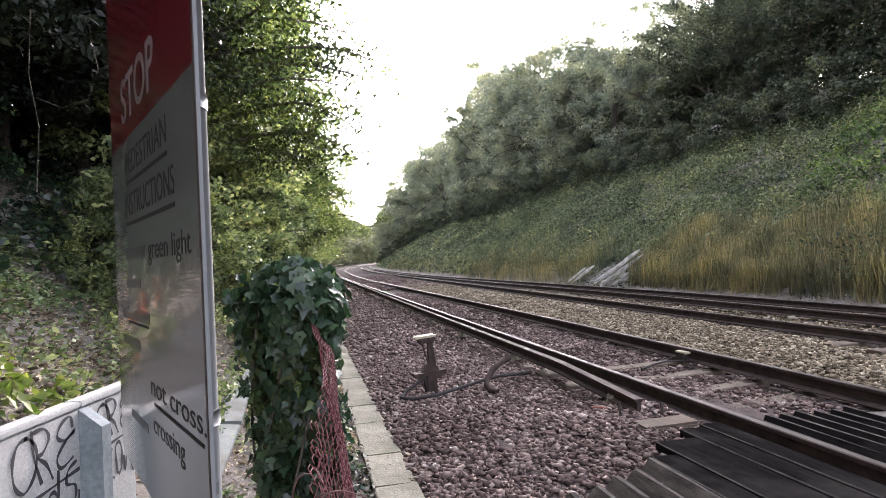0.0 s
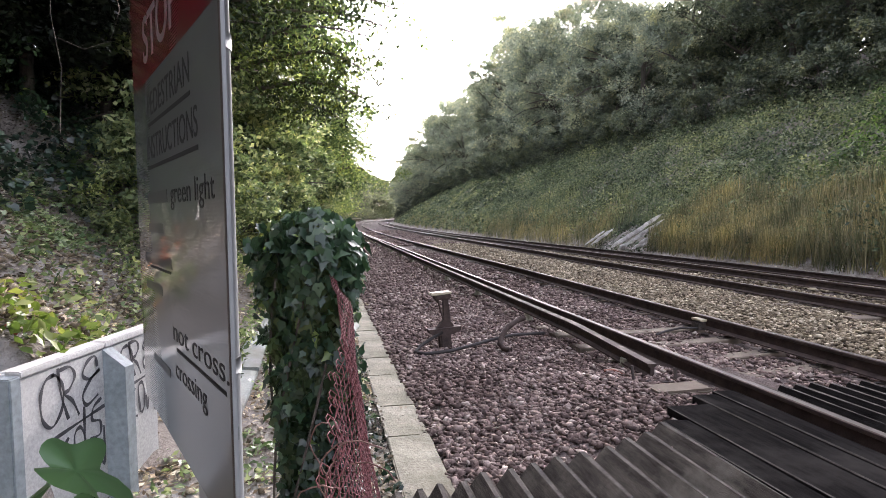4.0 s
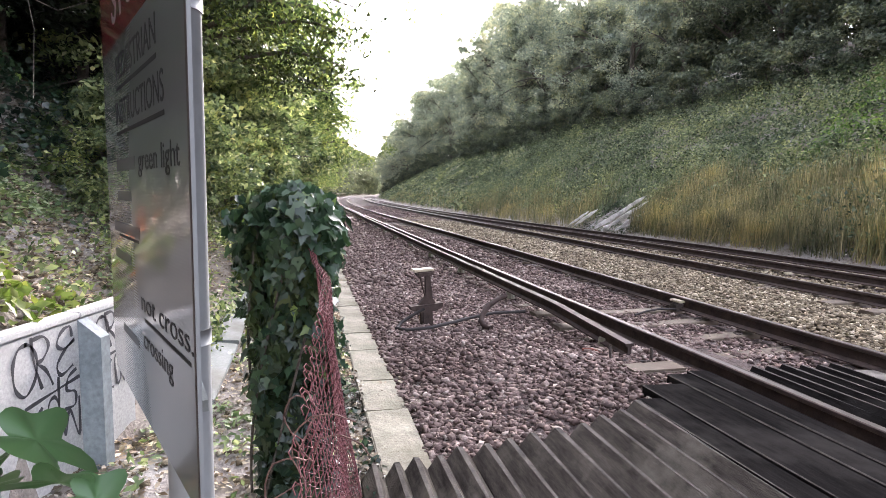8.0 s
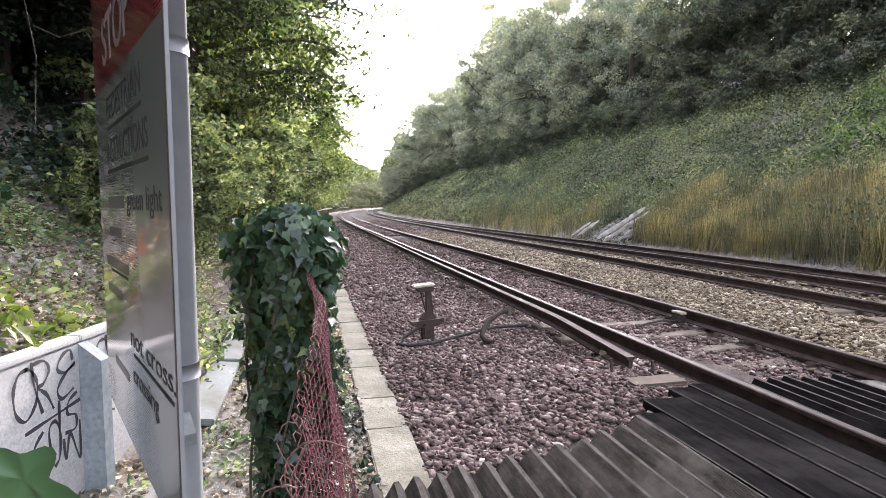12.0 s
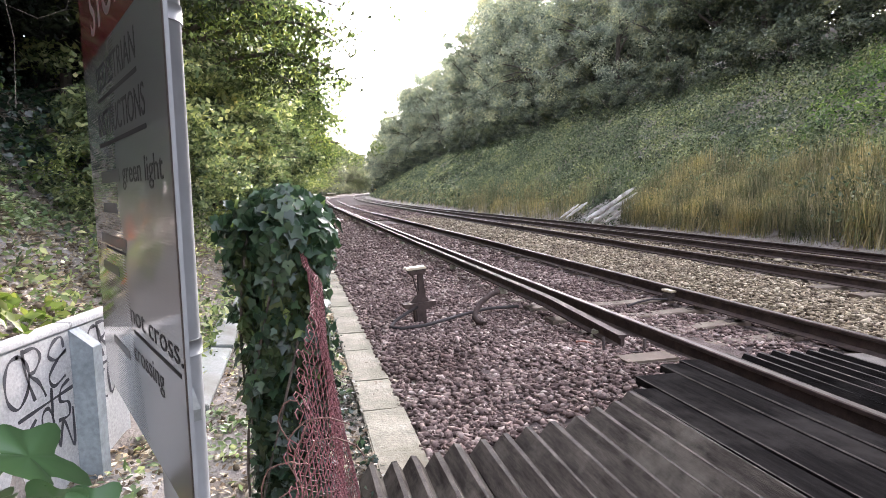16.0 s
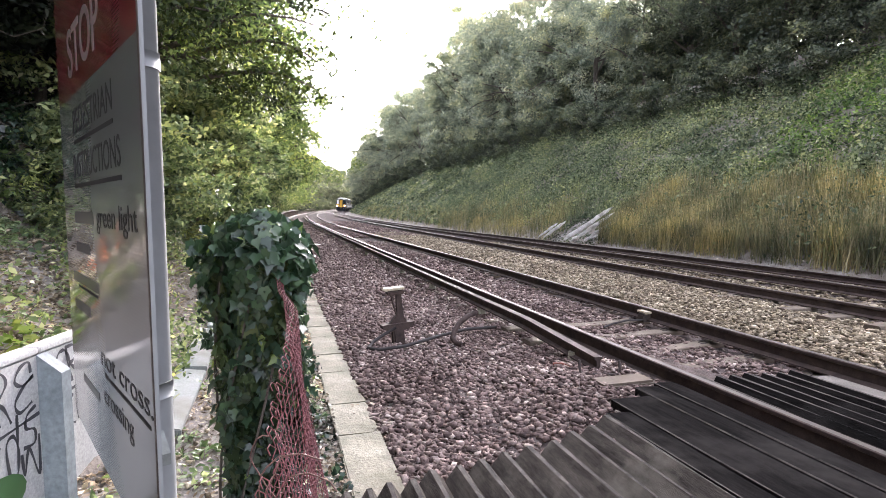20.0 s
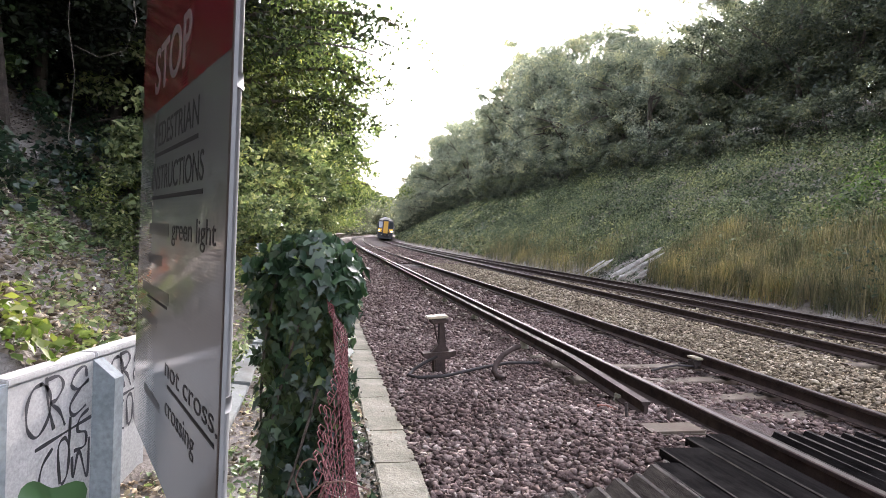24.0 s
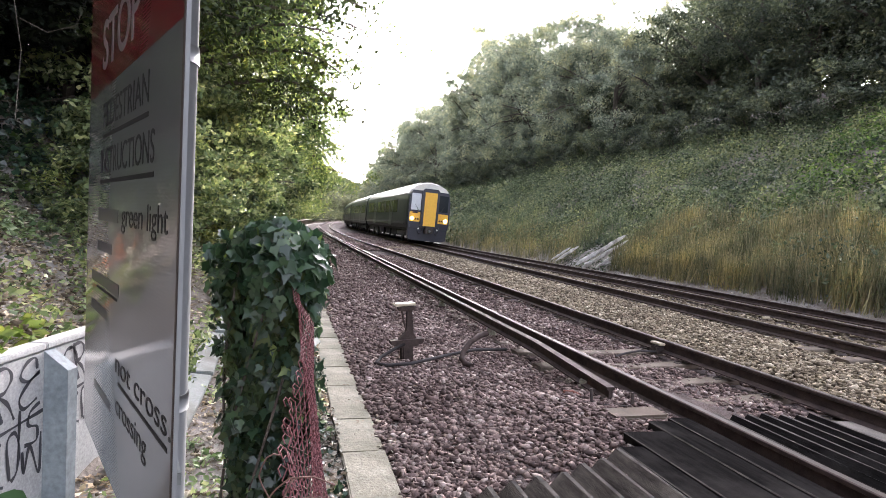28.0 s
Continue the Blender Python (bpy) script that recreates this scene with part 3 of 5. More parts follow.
def ridge(parent, o, s0, s1, width, height, base, rng, flat=False, wood=None):
    """One timber along the track, ridged or flat, with its far end cut a little askew."""
    bm = bmesh.new()
    w = width / 2
    prof = [(-w, 0), (w, 0), (w, height - 0.012), (w - 0.004, height - 0.008), (0.008 - w, height), (-w, height - 0.006)] if flat else [(-w, 0), (w, 0), (w * 0.98, height * 0.16), (w * 0.12, height), (-w * 0.02, height), (-w * 0.98, height * 0.16)]
    rings = []
    for k, s in enumerate(np.linspace(s0, s1, 7)):
        h = float(head_at(s))
        x, y = on_line(o + rng.uniform(-0.004, 0.004), s)
        skew = 0.02 if k == 6 else 0.0
        rings.append([bm.verts.new((x + a * math.cos(h) + skew * (a > 0), y - a * math.sin(h), base + b + rng.uniform(-0.003, 0.003))) for a, b in prof])
    n = len(prof)
    for u, v in zip(rings, rings[1:]):
        for k in range(n):
            f = bm.faces.new((u[k], u[(k + 1) % n], v[(k + 1) % n], v[k]))
            f.material_index = int(k in ((4,) if flat else (3,)))
    bm.faces.new(rings[0])
    bm.faces.new(rings[-1])
    bmesh.ops.recalc_face_normals(bm, faces=bm.faces)
    return part("ridged_timber", bm, [wood or M_TIMBER_EDGE if flat else (M_TIMBER_BROWN if o < -0.95 else M_TIMBER), M_TIMBER_WORN], parent)


rng_r = np.random.default_rng(11)
guard = tagged(new("trespass_guard"), "dark weathered ridged timbers laid beside the near rail", "trespass guard")
RIDGES = ((-2.98, 3.74), (-2.86, 3.72), (-2.75, 3.75), (-2.62, 3.74), (-2.49, 3.80), (-2.33, 3.80), (-2.18, 3.84), (-2.02, 3.86), (-1.85, 3.88), (-1.67, 3.90), (-1.49, 4.00), (-1.32, 4.03), (-1.14, 4.14))
for k, (o, end) in enumerate(RIDGES):
    width = 0.96 * ((RIDGES[k + 1][0] if k < 12 else -0.97) - o)
    ridge(guard, o, -1.5, end + rng_r.uniform(-0.01, 0.01), width, 0.105, -0.205 + 0.005 * k, rng_r)
for o0, o1, end, top in ((-1.075, -0.892, 4.22, -0.058), (-0.884, -0.555, 4.44, -0.051), (-0.55, -0.35, 4.62, -0.046), (-0.345, -0.17, 4.66, -0.042)):
    ridge(guard, (o0 + o1) / 2, -1.5, end, o1 - o0, 0.10, top - 0.10, rng_r, True, M_TIMBER)
guard_mid = tagged(new("trespass_guard"), "dark ridged timbers laid between the rails", "trespass guard")
for k in range(7):
    ridge(guard_mid, 0.17 + k * 0.15, -1.5, 4.75 - 0.02 * k + rng_r.uniform(-0.03, 0.03), 0.145, 0.13, -0.19, rng_r)
ridge(guard_mid, 1.30, -1.5, 4.55, 0.20, 0.07, -0.17, rng_r, True)

# ---- concrete edging along the ballast ----
edging = tagged(new("edging_kerb"), "weathered concrete edging slabs along the ballast", "kerb", kind="structure")
rng_k = np.random.default_rng(4)
s = 3.73
while s < 34:
    ln = rng_k.uniform(0.6, 1.0)
    x, y = on_line(-2.765, s + ln / 2)
    bm = box(0.305, ln - 0.007, 0.16, (0, 0, 0), 0.008)
    for v in bm.verts:
        v.co += Vector((rng_k.uniform(-0.005, 0.005), rng_k.uniform(-0.005, 0.005), rng_k.uniform(-0.004, 0.004)))
    sl = part("edging_slab", bm, M_KERB, edging)
    sl.matrix_basis = pose(x, y, -0.275 + rng_k.uniform(-0.006, 0.006), rng_k.uniform(-0.6, 0.6), rng_k.uniform(-0.8, 0.8), -math.degrees(head_at(s)) + rng_k.uniform(-0.7, 0.7))
    s += ln

# ---- lineside post with its cables ----
post = tagged(new("lineside_post"), "rusty iron lineside post with a cream cap in the ballast", "post")
post.matrix_basis = pose(-0.27, 6.57, -0.24, 0, -3.5, 20)
part("foot", box(0.14, 0.11, 0.25, (0, 0, 0.125), 0.02), M_RUST, post)
part("flange", prism([(-0.20, 0.285), (-0.19, 0.24), (-0.09, 0.20), (0.09, 0.20), (0.19, 0.24), (0.20, 0.285)], 0.12, m=pose(0, -0.06, 0)), M_RUST, post)
bm = prism([(-0.10, 0.285), (0.12, 0.285), (0.082, 0.35), (0.066, 0.63), (0.008, 0.63), (0.0, 0.38)], 0.05, m=pose(0, -0.025, 0))
tube([(-0.055, 0, 0.64), (-0.03, 0, 0.50), (0.01, 0, 0.34)], 0.012, 6, bm)
part("web", bm, M_RUST, post)
part("head", box(0.20, 0.12, 0.06, (0, 0, 0.65), 0.015), M_RUST, post)
part("cap", box(0.25, 0.15, 0.028, (-0.02, 0, 0.695), 0.010), M_PALEPLASTIC, post, "cream plastic cap")
cable = part("cable", tube([(-0.30, 6.50, 0.0), (-0.42, 6.45, -0.06), (-0.55, 6.35, -0.13), (-0.60, 6.2, -0.165), (-0.47, 6.12, -0.165), (-0.2, 6.2, -0.15), (0.0, 6.35, -0.13), (0.25, 6.6, -0.12), (0.55, 6.9, -0.12), (0.95, 7.0, -0.12)], 0.019, 8), M_CABLE, None, "", True)
tagged(cable, "black cable looped round the lineside post", "cable")
cable = part("cable", tube([(0.68, 6.85, 0.10), (0.58, 6.72, 0.09), (0.46, 6.6, 0.03), (0.385, 6.5, -0.06), (0.36, 6.42, -0.12), (0.40, 6.36, -0.16), (0.47, 6.28, -0.17)], 0.032, 10), M_RUST, None, "", True)
tagged(cable, "thick brown cable bent down from the third rail", "cable")
bond = part("bond_cable", tube([(2.35, 7.05, -0.15), (2.5, 7.12, -0.12), (2.7, 7.2, -0.1), (2.95, 7.3, -0.12), (3.02, 7.38, -0.06)], 0.014, 6), M_CABLE, None, "", True)
tagged(bond, "black bonding cable clamped to the rail", "cable")
block = tagged(new("rail_block"), "cream plastic block clamped to the rail", "rail block")
block.matrix_basis = pose(3.0, 7.36, -0.10, 0, 0, 14)
part("clamp", box(0.12, 0.14, 0.10, (0, 0, 0), 0.01), M_IRON, block)
part("cap", box(0.10, 0.20, 0.03, (0, 0, 0.08), 0.008), M_PALEPLASTIC, block)
bracket = tagged(new("rail_bracket"), "iron bracket and plate at the third rail's end", "bracket")
bracket.matrix_basis = pose(1.66, 4.93, -0.11, 0, 0, 14)
part("plate", box(0.52, 0.24, 0.06, (0.0, -0.27, 0.0), 0.02), M_SLEEPER, bracket)
part("strap", tube([(-0.22, 0.07, 0.13), (-0.22, 0.05, 0.02), (-0.18, 0.03, 0.0), (0.08, -0.06, 0.0), (0.12, -0.06, 0.03), (0.12, -0.05, 0.12)], 0.013, 6), M_IRON, bracket)
tagged(part("orange_tie", tube([(1.28, 5.32, -0.13), (1.36, 5.28, -0.12), (1.44, 5.22, -0.14)], 0.018, 8), M_ORANGE), "faded orange plastic tie on the ballast", "cable tie")
tagged(part("white_scrap", box(0.17, 0.06, 0.05, (6.46, 10.72, -0.08), 0.02), M_PALEPLASTIC), "cream scrap of plastic by the far rail", "litter")

# ---- white graffiti wall ----
wall = tagged(new("panel_wall"), "low white panel wall with black sprayed scrawl", "wall", kind="structure")
WX = -2.11


def wall_panel(y0, y1):
    bm = box(0.06, y1 - y0, 0.86, (WX, (y0 + y1) / 2, 0.20), 0.008)
    part("panel", bm, M_WHITEPAINT, wall)
    part("coping", box(0.10, y1 - y0, 0.035, (WX - 0.012, (y0 + y1) / 2, 0.648), 0.006), M_WHITEPAINT, wall)


def wall_post(y):
    bm = prism([(0.0, -0.25), (0.128, -0.25), (0.128, 0.525), (0.0, 0.625)], 0.08, m=pose(WX + 0.03, y, 0))
    part("post", bm, M_GREYPOST, wall, "blue grey bevelled post")


wall_panel(2.44, 3.05)
wall_panel(3.06, 3.58)
# End face of the wall; its shade is painted as blue grey.
part("wall_end", box(0.10, 0.07, 0.90, (WX, 2.40, 0.20), 0.008), M_GREYPOST, wall, "end of the wall, its shaded face coloured blue grey")
wall_post(3.04)
part("panel", box(2.2, 0.06, 0.86, (WX - 1.13, 2.405, 0.20), 0.008), M_WHITEPAINT, wall)
part("coping", box(2.2, 0.10, 0.035, (WX - 1.13, 2.405, 0.648), 0.006), M_WHITEPAINT, wall)


def scrawl(strokes, dy=0.0, k=1.0):
    """Sprayed lines on the panel's face, as (along, up) in metres."""
    for st in strokes:
        pts = []
        st = [Vector((2.6 + dy + (a - 2.6) * k, 0.62 + (b - 0.62) * k)) for a, b in st]
        for i in range(len(st) - 1):
            p0, p1, p2, p3 = st[max(i - 1, 0)], st[i], st[i + 1], st[min(i + 2, len(st) - 1)]
            for q in range(6):
                t = q / 6
                pts.append(0.5 * ((2 * p1) + (p2 - p0) * t + (2 * p0 - 5 * p1 + 4 * p2 - p3) * t * t + (3 * p1 - p0 - 3 * p2 + p3) * t * t * t))
        pts.append(st[-1])
        bm = bmesh.new()
        left, rt = [], []
        for i, p in enumerate(pts):
            d = (pts[min(i + 1, len(pts) - 1)] - pts[max(i - 1, 0)]).normalized()
            w = 0.0085 + 0.003 * math.sin(i * 0.7)
            for lst, sg in ((left, 1), (rt, -1)):
                lst.append(bm.verts.new((WX + 0.033, p.x + d.y * w * sg, p.y - d.x * w * sg)))
        for i in range(len(pts) - 1):
            bm.faces.new((left[i], left[i + 1], rt[i + 1], rt[i]))
        part("sprayed_stroke", bm, M_SPRAY, wall)


STROKES = [
    [(2.66, 0.59), (2.60, 0.575), (2.562, 0.50), (2.57, 0.39), (2.63, 0.335), (2.70, 0.40), (2.718, 0.50), (2.68, 0.575), (2.64, 0.59)],
    [(2.685, 0.615), (2.70, 0.48), (2.745, 0.335)],
    [(2.69, 0.60), (2.77, 0.60), (2.805, 0.545), (2.76, 0.485), (2.72, 0.475), (2.78, 0.42), (2.825, 0.33)],
    [(2.985, 0.545), (2.97, 0.605), (2.905, 0.59), (2.865, 0.53), (2.92, 0.495), (3.005, 0.525), (2.93, 0.49), (2.86, 0.42), (2.89, 0.36), (2.985, 0.39)],
    [(2.62, 0.27), (2.82, 0.29), (3.035, 0.31)],
    [(3.01, 0.36), (2.94, 0.33), (2.925, 0.265), (2.99, 0.235), (2.985, 0.165), (2.90, 0.165)],
    [(2.865, 0.36), (2.86, 0.20)],
    [(2.80, 0.03), (2.78, 0.22), (2.83, 0.26), (2.862, 0.18), (2.85, 0.06), (2.81, 0.02)],
    [(2.74, 0.24), (2.67, 0.17), (2.66, 0.06), (2.76, 0.015)],
    [(2.885, 0.14), (2.90, 0.02), (2.94, 0.15), (3.01, -0.02), (3.02, 0.20)],
]
scrawl(STROKES)
scrawl(STROKES[:5] + STROKES[7:], 0.62, 0.8)

# pale boards lying in a row at the foot of the bank
for k, (o, s, ln) in enumerate(((-4.10, 5.85, 1.55), (-4.12, 7.6, 1.85), (-4.10, 9.6, 2.0))):
    x, y = on_line(o, s)
    b = part("loose_board", box(0.25, ln, 0.05, (0, 0, 0), 0.008), M_GREENPANEL)
    b.matrix_basis = pose(float(x), float(y), -0.17 + 0.012 * k, 0, 8 - 3 * k, -math.degrees(head_at(s)) + 1.5 * k)
    tagged(b, "pale green board lying along the foot of the bank", "board", "loose boards")

# raised cable trough along the outside of the curve
trough = tagged(new("cable_trough"), "pale raised cable trough on posts along the curve", "cable trough")
for k in range(46):
    s = 42.0 + k * 3.0
    (x0, y0), (x1, y1) = on_line(-2.9, s), on_line(-2.9, s + 2.97)
    mid, ln = ((x0 + x1) / 2, (y0 + y1) / 2), math.hypot(x1 - x0, y1 - y0)
    t = part("trough", box(0.26, ln, 0.16, (0, 0, 0), 0.01), M_KERB, trough)
    t.matrix_basis = pose(float(mid[0]), float(mid[1]), 0.70, 0, 0, -math.degrees(head_at(s + 1.5)))
    p = part("support", box(0.12, 0.12, 0.9, (float(x0), float(y0), 0.2), 0.01), M_SLEEPER, trough)

# ---- pedestrian sign on its pole ----
sign = tagged(new("crossing_sign"), "pedestrian instruction sign on a grey steel pole", "sign")
SIGN_AT = (-0.305, 0.62)
sign.matrix_basis = pose(SIGN_AT[0], SIGN_AT[1], 0, 0, 0, -52.0)


def sign_material(name, c):
    """Enamelled sheet: smooth and glossy, with the faint ribs that a rolled sheet has."""
    m, n, l, b = nodes_of(name)
    col = ramp(n, l, noise_tex(n, l, 3, 5), [(0.3, tuple(v * 0.9 for v in c)), (0.7, c)])
    l.new(col, b.inputs["Base Color"])
    b.inputs["Roughness"].default_value, b.inputs["Coat Weight"].default_value, b.inputs["Coat Roughness"].default_value = 0.35, 1.0, 0.02
    b.inputs["Specular IOR Level"].default_value, b.inputs["Coat IOR"].default_value = 0.25, 1.9
    tc, wv = n.new("ShaderNodeTexCoord"), n.new("ShaderNodeTexWave")
    wv.bands_direction, wv.inputs["Scale"].default_value = "Z", 62.0
    wv.inputs["Distortion"].default_value, wv.inputs["Detail"].default_value = 0.25, 1.0
    l.new(tc.outputs["Object"], wv.inputs["Vector"])
    height = mix(n, l, 0.5, wv.outputs["Color"], noise_tex(n, l, 1.0, 3, stretch=(3, 3, 55)))
    bump(n, l, b, height, 0.035, 0.002)
    l.new(b.inputs["Normal"].links[0].from_socket, b.inputs["Coat Normal"])
    return m


# White enamel coloured dark grey: the shade on the sheet is painted in.
M_SIGN_WHITE = sign_material("shade_greyed_enamel", (0.105, 0.108, 0.11))
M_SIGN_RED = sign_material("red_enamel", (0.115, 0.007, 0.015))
M_INK = plain("black_print", (0.008, 0.008, 0.009), 0.6, spec=0.2, coat=0.0)
# Ink lightened to grey, so the veil of reflection lies in its colour.
M_VEILED = plain("veiled_print", (0.035, 0.036, 0.038), 0.5, spec=0.3, coat=0.3)
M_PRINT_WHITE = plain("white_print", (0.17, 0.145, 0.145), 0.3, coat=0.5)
B0, B1, RED_Z = -0.76, -0.046, 1.628
part("sheet", prism([(B0, 0.985), (B0 + 0.02, 0.962), (B1, 0.94), (B1, RED_Z), (B0, RED_Z)], 0.004), M_SIGN_WHITE, sign, "white enamelled sheet, shade put into its grey colour")
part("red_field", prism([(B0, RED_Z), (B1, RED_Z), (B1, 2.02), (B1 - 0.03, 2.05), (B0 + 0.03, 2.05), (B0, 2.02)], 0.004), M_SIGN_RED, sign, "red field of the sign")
part("backing", prism([(B0 + 0.08, 1.0), (B1 - 0.09, 0.98), (B1 - 0.09, 2.03), (B0 + 0.08, 2.03)], 0.010, m=pose(0, 0.0045, 0)), M_IRON, sign, "dark channel behind the sheet")
part("rim", box(0.0016, 0.005, 1.08, (B1 + 0.0012, 0.0015, 1.485), 0.0003), M_POLE, sign, "bright metal rim")
part("border_line", box(0.006, 0.0008, 1.08, (B1 - 0.004, -0.0012, 1.485), 0), M_IRON, sign, "dark border line")
POLE_L = (-0.384, 0.066)
bm = tube([(POLE_L[0], POLE_L[1], -0.3), (POLE_L[0], POLE_L[1], 2.35)], 0.038, 24)
part("pole", bm, M_POLE, sign, "grey galvanised pole", True)
for z in (1.665, 1.095):
    bm = tube([(POLE_L[0], POLE_L[1], z - 0.014), (POLE_L[0], POLE_L[1], z + 0.014)], 0.0405, 24)
    part("clamp_band", bm, M_POLE, sign, "steel clamp band", True)
    part("clamp_lug", box(0.03, 0.03, 0.03, (POLE_L[0] + 0.012, POLE_L[1] - 0.035, z), 0.004), M_POLE, sign)
part("bracket", prism([(0, 0), (0.05, -0.03), (0.05, -0.05), (0.005, -0.02)], 0.03, m=pose(POLE_L[0] + 0.03, POLE_L[1] - 0.018, 1.03)), M_GREENPANEL, sign, "pale steel bracket")


def lettering(text, x, z, height, material, width=None, right=False, thick=0.0):
    cu = bpy.data.curves.new("lettering", "FONT")
    cu.body, cu.size, cu.extrude, cu.offset = text, height * 1.38, 0.00015, thick
    tmp = new("lettering", cu)
    me = bpy.data.meshes.new_from_object(tmp.evaluated_get(bpy.context.evaluated_depsgraph_get()))
    bpy.data.objects.remove(tmp)
    me.materials.clear()
    me.materials.append(material)
    xs = [v.co.x for v in me.vertices]
    k = (width / (max(xs) - min(xs))) if width else 1.0
    m = Matrix.Translation((x - min(xs) * k, -0.0004, z)) @ pose(0, 0, 0, 90, 0, 0) @ Matrix.Diagonal((k, 1, 1, 1))
    # the pieces whose widths overlap are one letter
    whole = bmesh.new()
    whole.from_mesh(me)
    whole.faces.ensure_lookup_table()
    seen, pieces = set(), []
    for f0 in whole.faces:
        if f0 in seen:
            continue
        stack, piece = [f0], []
        seen.add(f0)
        while stack:
            f = stack.pop()
            piece.append(f)
            for e in f.edges:
                for g in e.link_faces:
                    if g not in seen:
                        seen.add(g)
                        stack.append(g)
        fx = [v.co.x for f in piece for v in f.verts]
        pieces.append([min(fx), max(fx), piece])
    pieces.sort(key=lambda q: q[0])
    letters = []
    for lo, hi, piece in pieces:
        if letters and lo < letters[-1][1] - 0.3 * (hi - lo):
            letters[-1][1] = max(letters[-1][1], hi)
            letters[-1][2] += piece
        else:
            letters.append([lo, hi, list(piece)])
    for lo, hi, piece in letters:
        bm, made = bmesh.new(), {}
        for f in piece:
            for v in f.verts:
                if v not in made:
                    made[v] = bm.verts.new(m @ v.co)
            bm.faces.new([made[v] for v in f.verts])
        part("letter", bm, material, sign, "printed letter")
    whole.free()


def bar(x0, x1, z, h, material=None):
    part("printed_bar", box(x1 - x0, 0.0004, h, ((x0 + x1) / 2, -0.0004, z), 0), material or M_INK, sign)


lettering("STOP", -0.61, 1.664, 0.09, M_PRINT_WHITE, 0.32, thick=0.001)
lettering("PEDESTRIAN", -0.585, 1.556, 0.046, M_INK, 0.365)
bar(-0.585, -0.22, 1.540, 0.007)
lettering("INSTRUCTIONS", -0.605, 1.474, 0.046, M_INK, 0.425)
bar(-0.605, -0.18, 1.458, 0.007)
lettering("green light", -0.39, 1.384, 0.037, M_INK, 0.29)
bar(-0.62, -0.42, 1.398, 0.022, M_VEILED)
bar(-0.62, -0.47, 1.340, 0.018, M_VEILED)
bar(-0.68, -0.40, 1.278, 0.020, M_VEILED)
bar(-0.62, -0.41, 1.262, 0.005)
bar(-0.68, -0.50, 1.222, 0.018, M_VEILED)
lettering("not cross.", -0.41, 1.146, 0.036, M_INK, 0.35)
bar(-0.385, -0.075, 1.132, 0.006)
lettering("crossing", -0.40, 1.082, 0.034, M_INK, 0.22)
bar(-0.62, -0.45, 1.075, 0.016, M_VEILED)

# ---- chain-link fence and its ivy ----
fence = tagged(new("chain_link_fence"), "sagging red-brown chain-link fence with a torn end", "fence")
F_FAR_T, F_FAR_B = Vector((-0.71, 2.78, 1.10)), Vector((-0.47, 2.78, -0.22))
F_NEAR_T, F_NEAR_B = Vector((-0.375, 1.20, 0.90)), Vector((-0.225, 1.20, -0.22))


def fence_at(u, v):
    """u from far to near, v from the ground up."""
    top = F_FAR_T.lerp(F_NEAR_T, u) + Vector((0.075 * math.sin(math.pi * u), 0, -0.02 * math.sin(math.pi * u)))
    low = F_FAR_B.lerp(F_NEAR_B, u)
    p = low.lerp(top, v)
    p.x += 0.014 * math.sin(u * 9 + v * 4) + 0.008 * math.sin(u * 23 - v * 7)
    return p


NW, ND = 72, 30
rng_f = random.Random(5)
for i in range(NW):
    pts = []
    for j in range(2 * ND + 1):
        u = (i + (0.5 if j % 2 else -0.5) + 0.5) / NW
        tear = 1.0 - 0.20 * max(0.0, (i - 46) / 17) * (0.7 + 0.3 * math.sin(i * 2.3))
        p = fence_at(u, j / (2 * ND) * tear)
        p.x += 0.004 * (1 if (i + j) % 2 else -1)
        pts.append(p)
    q = pts[-1]
    pts += [q + Vector((-0.012, -0.012, 0.016)), q + Vector((-0.014, -0.028, 0.012)), q + Vector((-0.006, -0.032, -0.004))]
    part("wire", tube(pts, 0.0018, 5, ends=False), M_WIRE, fence)
for k in range(8):
    a = fence_at(0.86 + 0.018 * k, 0.70 + 0.04 * (k % 3))
    pts, d = [a], Vector((-0.036, -0.008 + 0.012 * (k % 3), 0.02 - 0.012 * (k % 4)))
    spin = 1 if k % 3 else -0.6
    for j in range(10):
        d = Matrix.Rotation(spin * rng_f.uniform(-0.1, 0.85), 3, Vector((0.15, 1, 0.25 * (k % 3 - 1)))) @ d
        pts.append(pts[-1] + d * rng_f.uniform(0.45, 0.85))
    part("torn_wire", tube(pts, 0.0021, 6), M_WIRE_RUST, fence, "rusty torn wire")
stump = part("fence_post", box(0.09, 0.09, 1.5, (-0.80, 2.82, 0.5), 0.008), M_SLEEPER)
tagged(stump, "concrete fence post hidden under ivy", "fence post")

rng_i = np.random.default_rng(21)


def shell(n, centre, rx, ry, z0, z1, rng, belly=None):
    a, t = rng.uniform(0, 2 * np.pi, n), rng.uniform(0, 1, n)
    z = z0 + (z1 - z0) * t
    prof = belly(t) if belly else np.sqrt(np.clip(1 - (2 * t - 1) ** 2, 0, 1))
    lump = 1 + 0.16 * np.sin(3 * a + 5 * t) + 0.12 * np.sin(7 * a - 9 * t) + rng.normal(0, 0.07, n)
    r = prof * lump
    return np.stack([centre[0] + rx * r * np.cos(a), centre[1] + ry * r * np.sin(a), z], -1), np.stack([np.cos(a), np.sin(a), 0 * a], -1)


def ivy_belly(t):
    return np.where(t > 0.86, np.sqrt(np.clip(1 - ((t - 0.86) / 0.14) ** 2, 0, 1)) * 1.02, 0.80 + 0.22 * smooth(0.45, 0.85, t) - 0.05 * np.sin(t * 12))


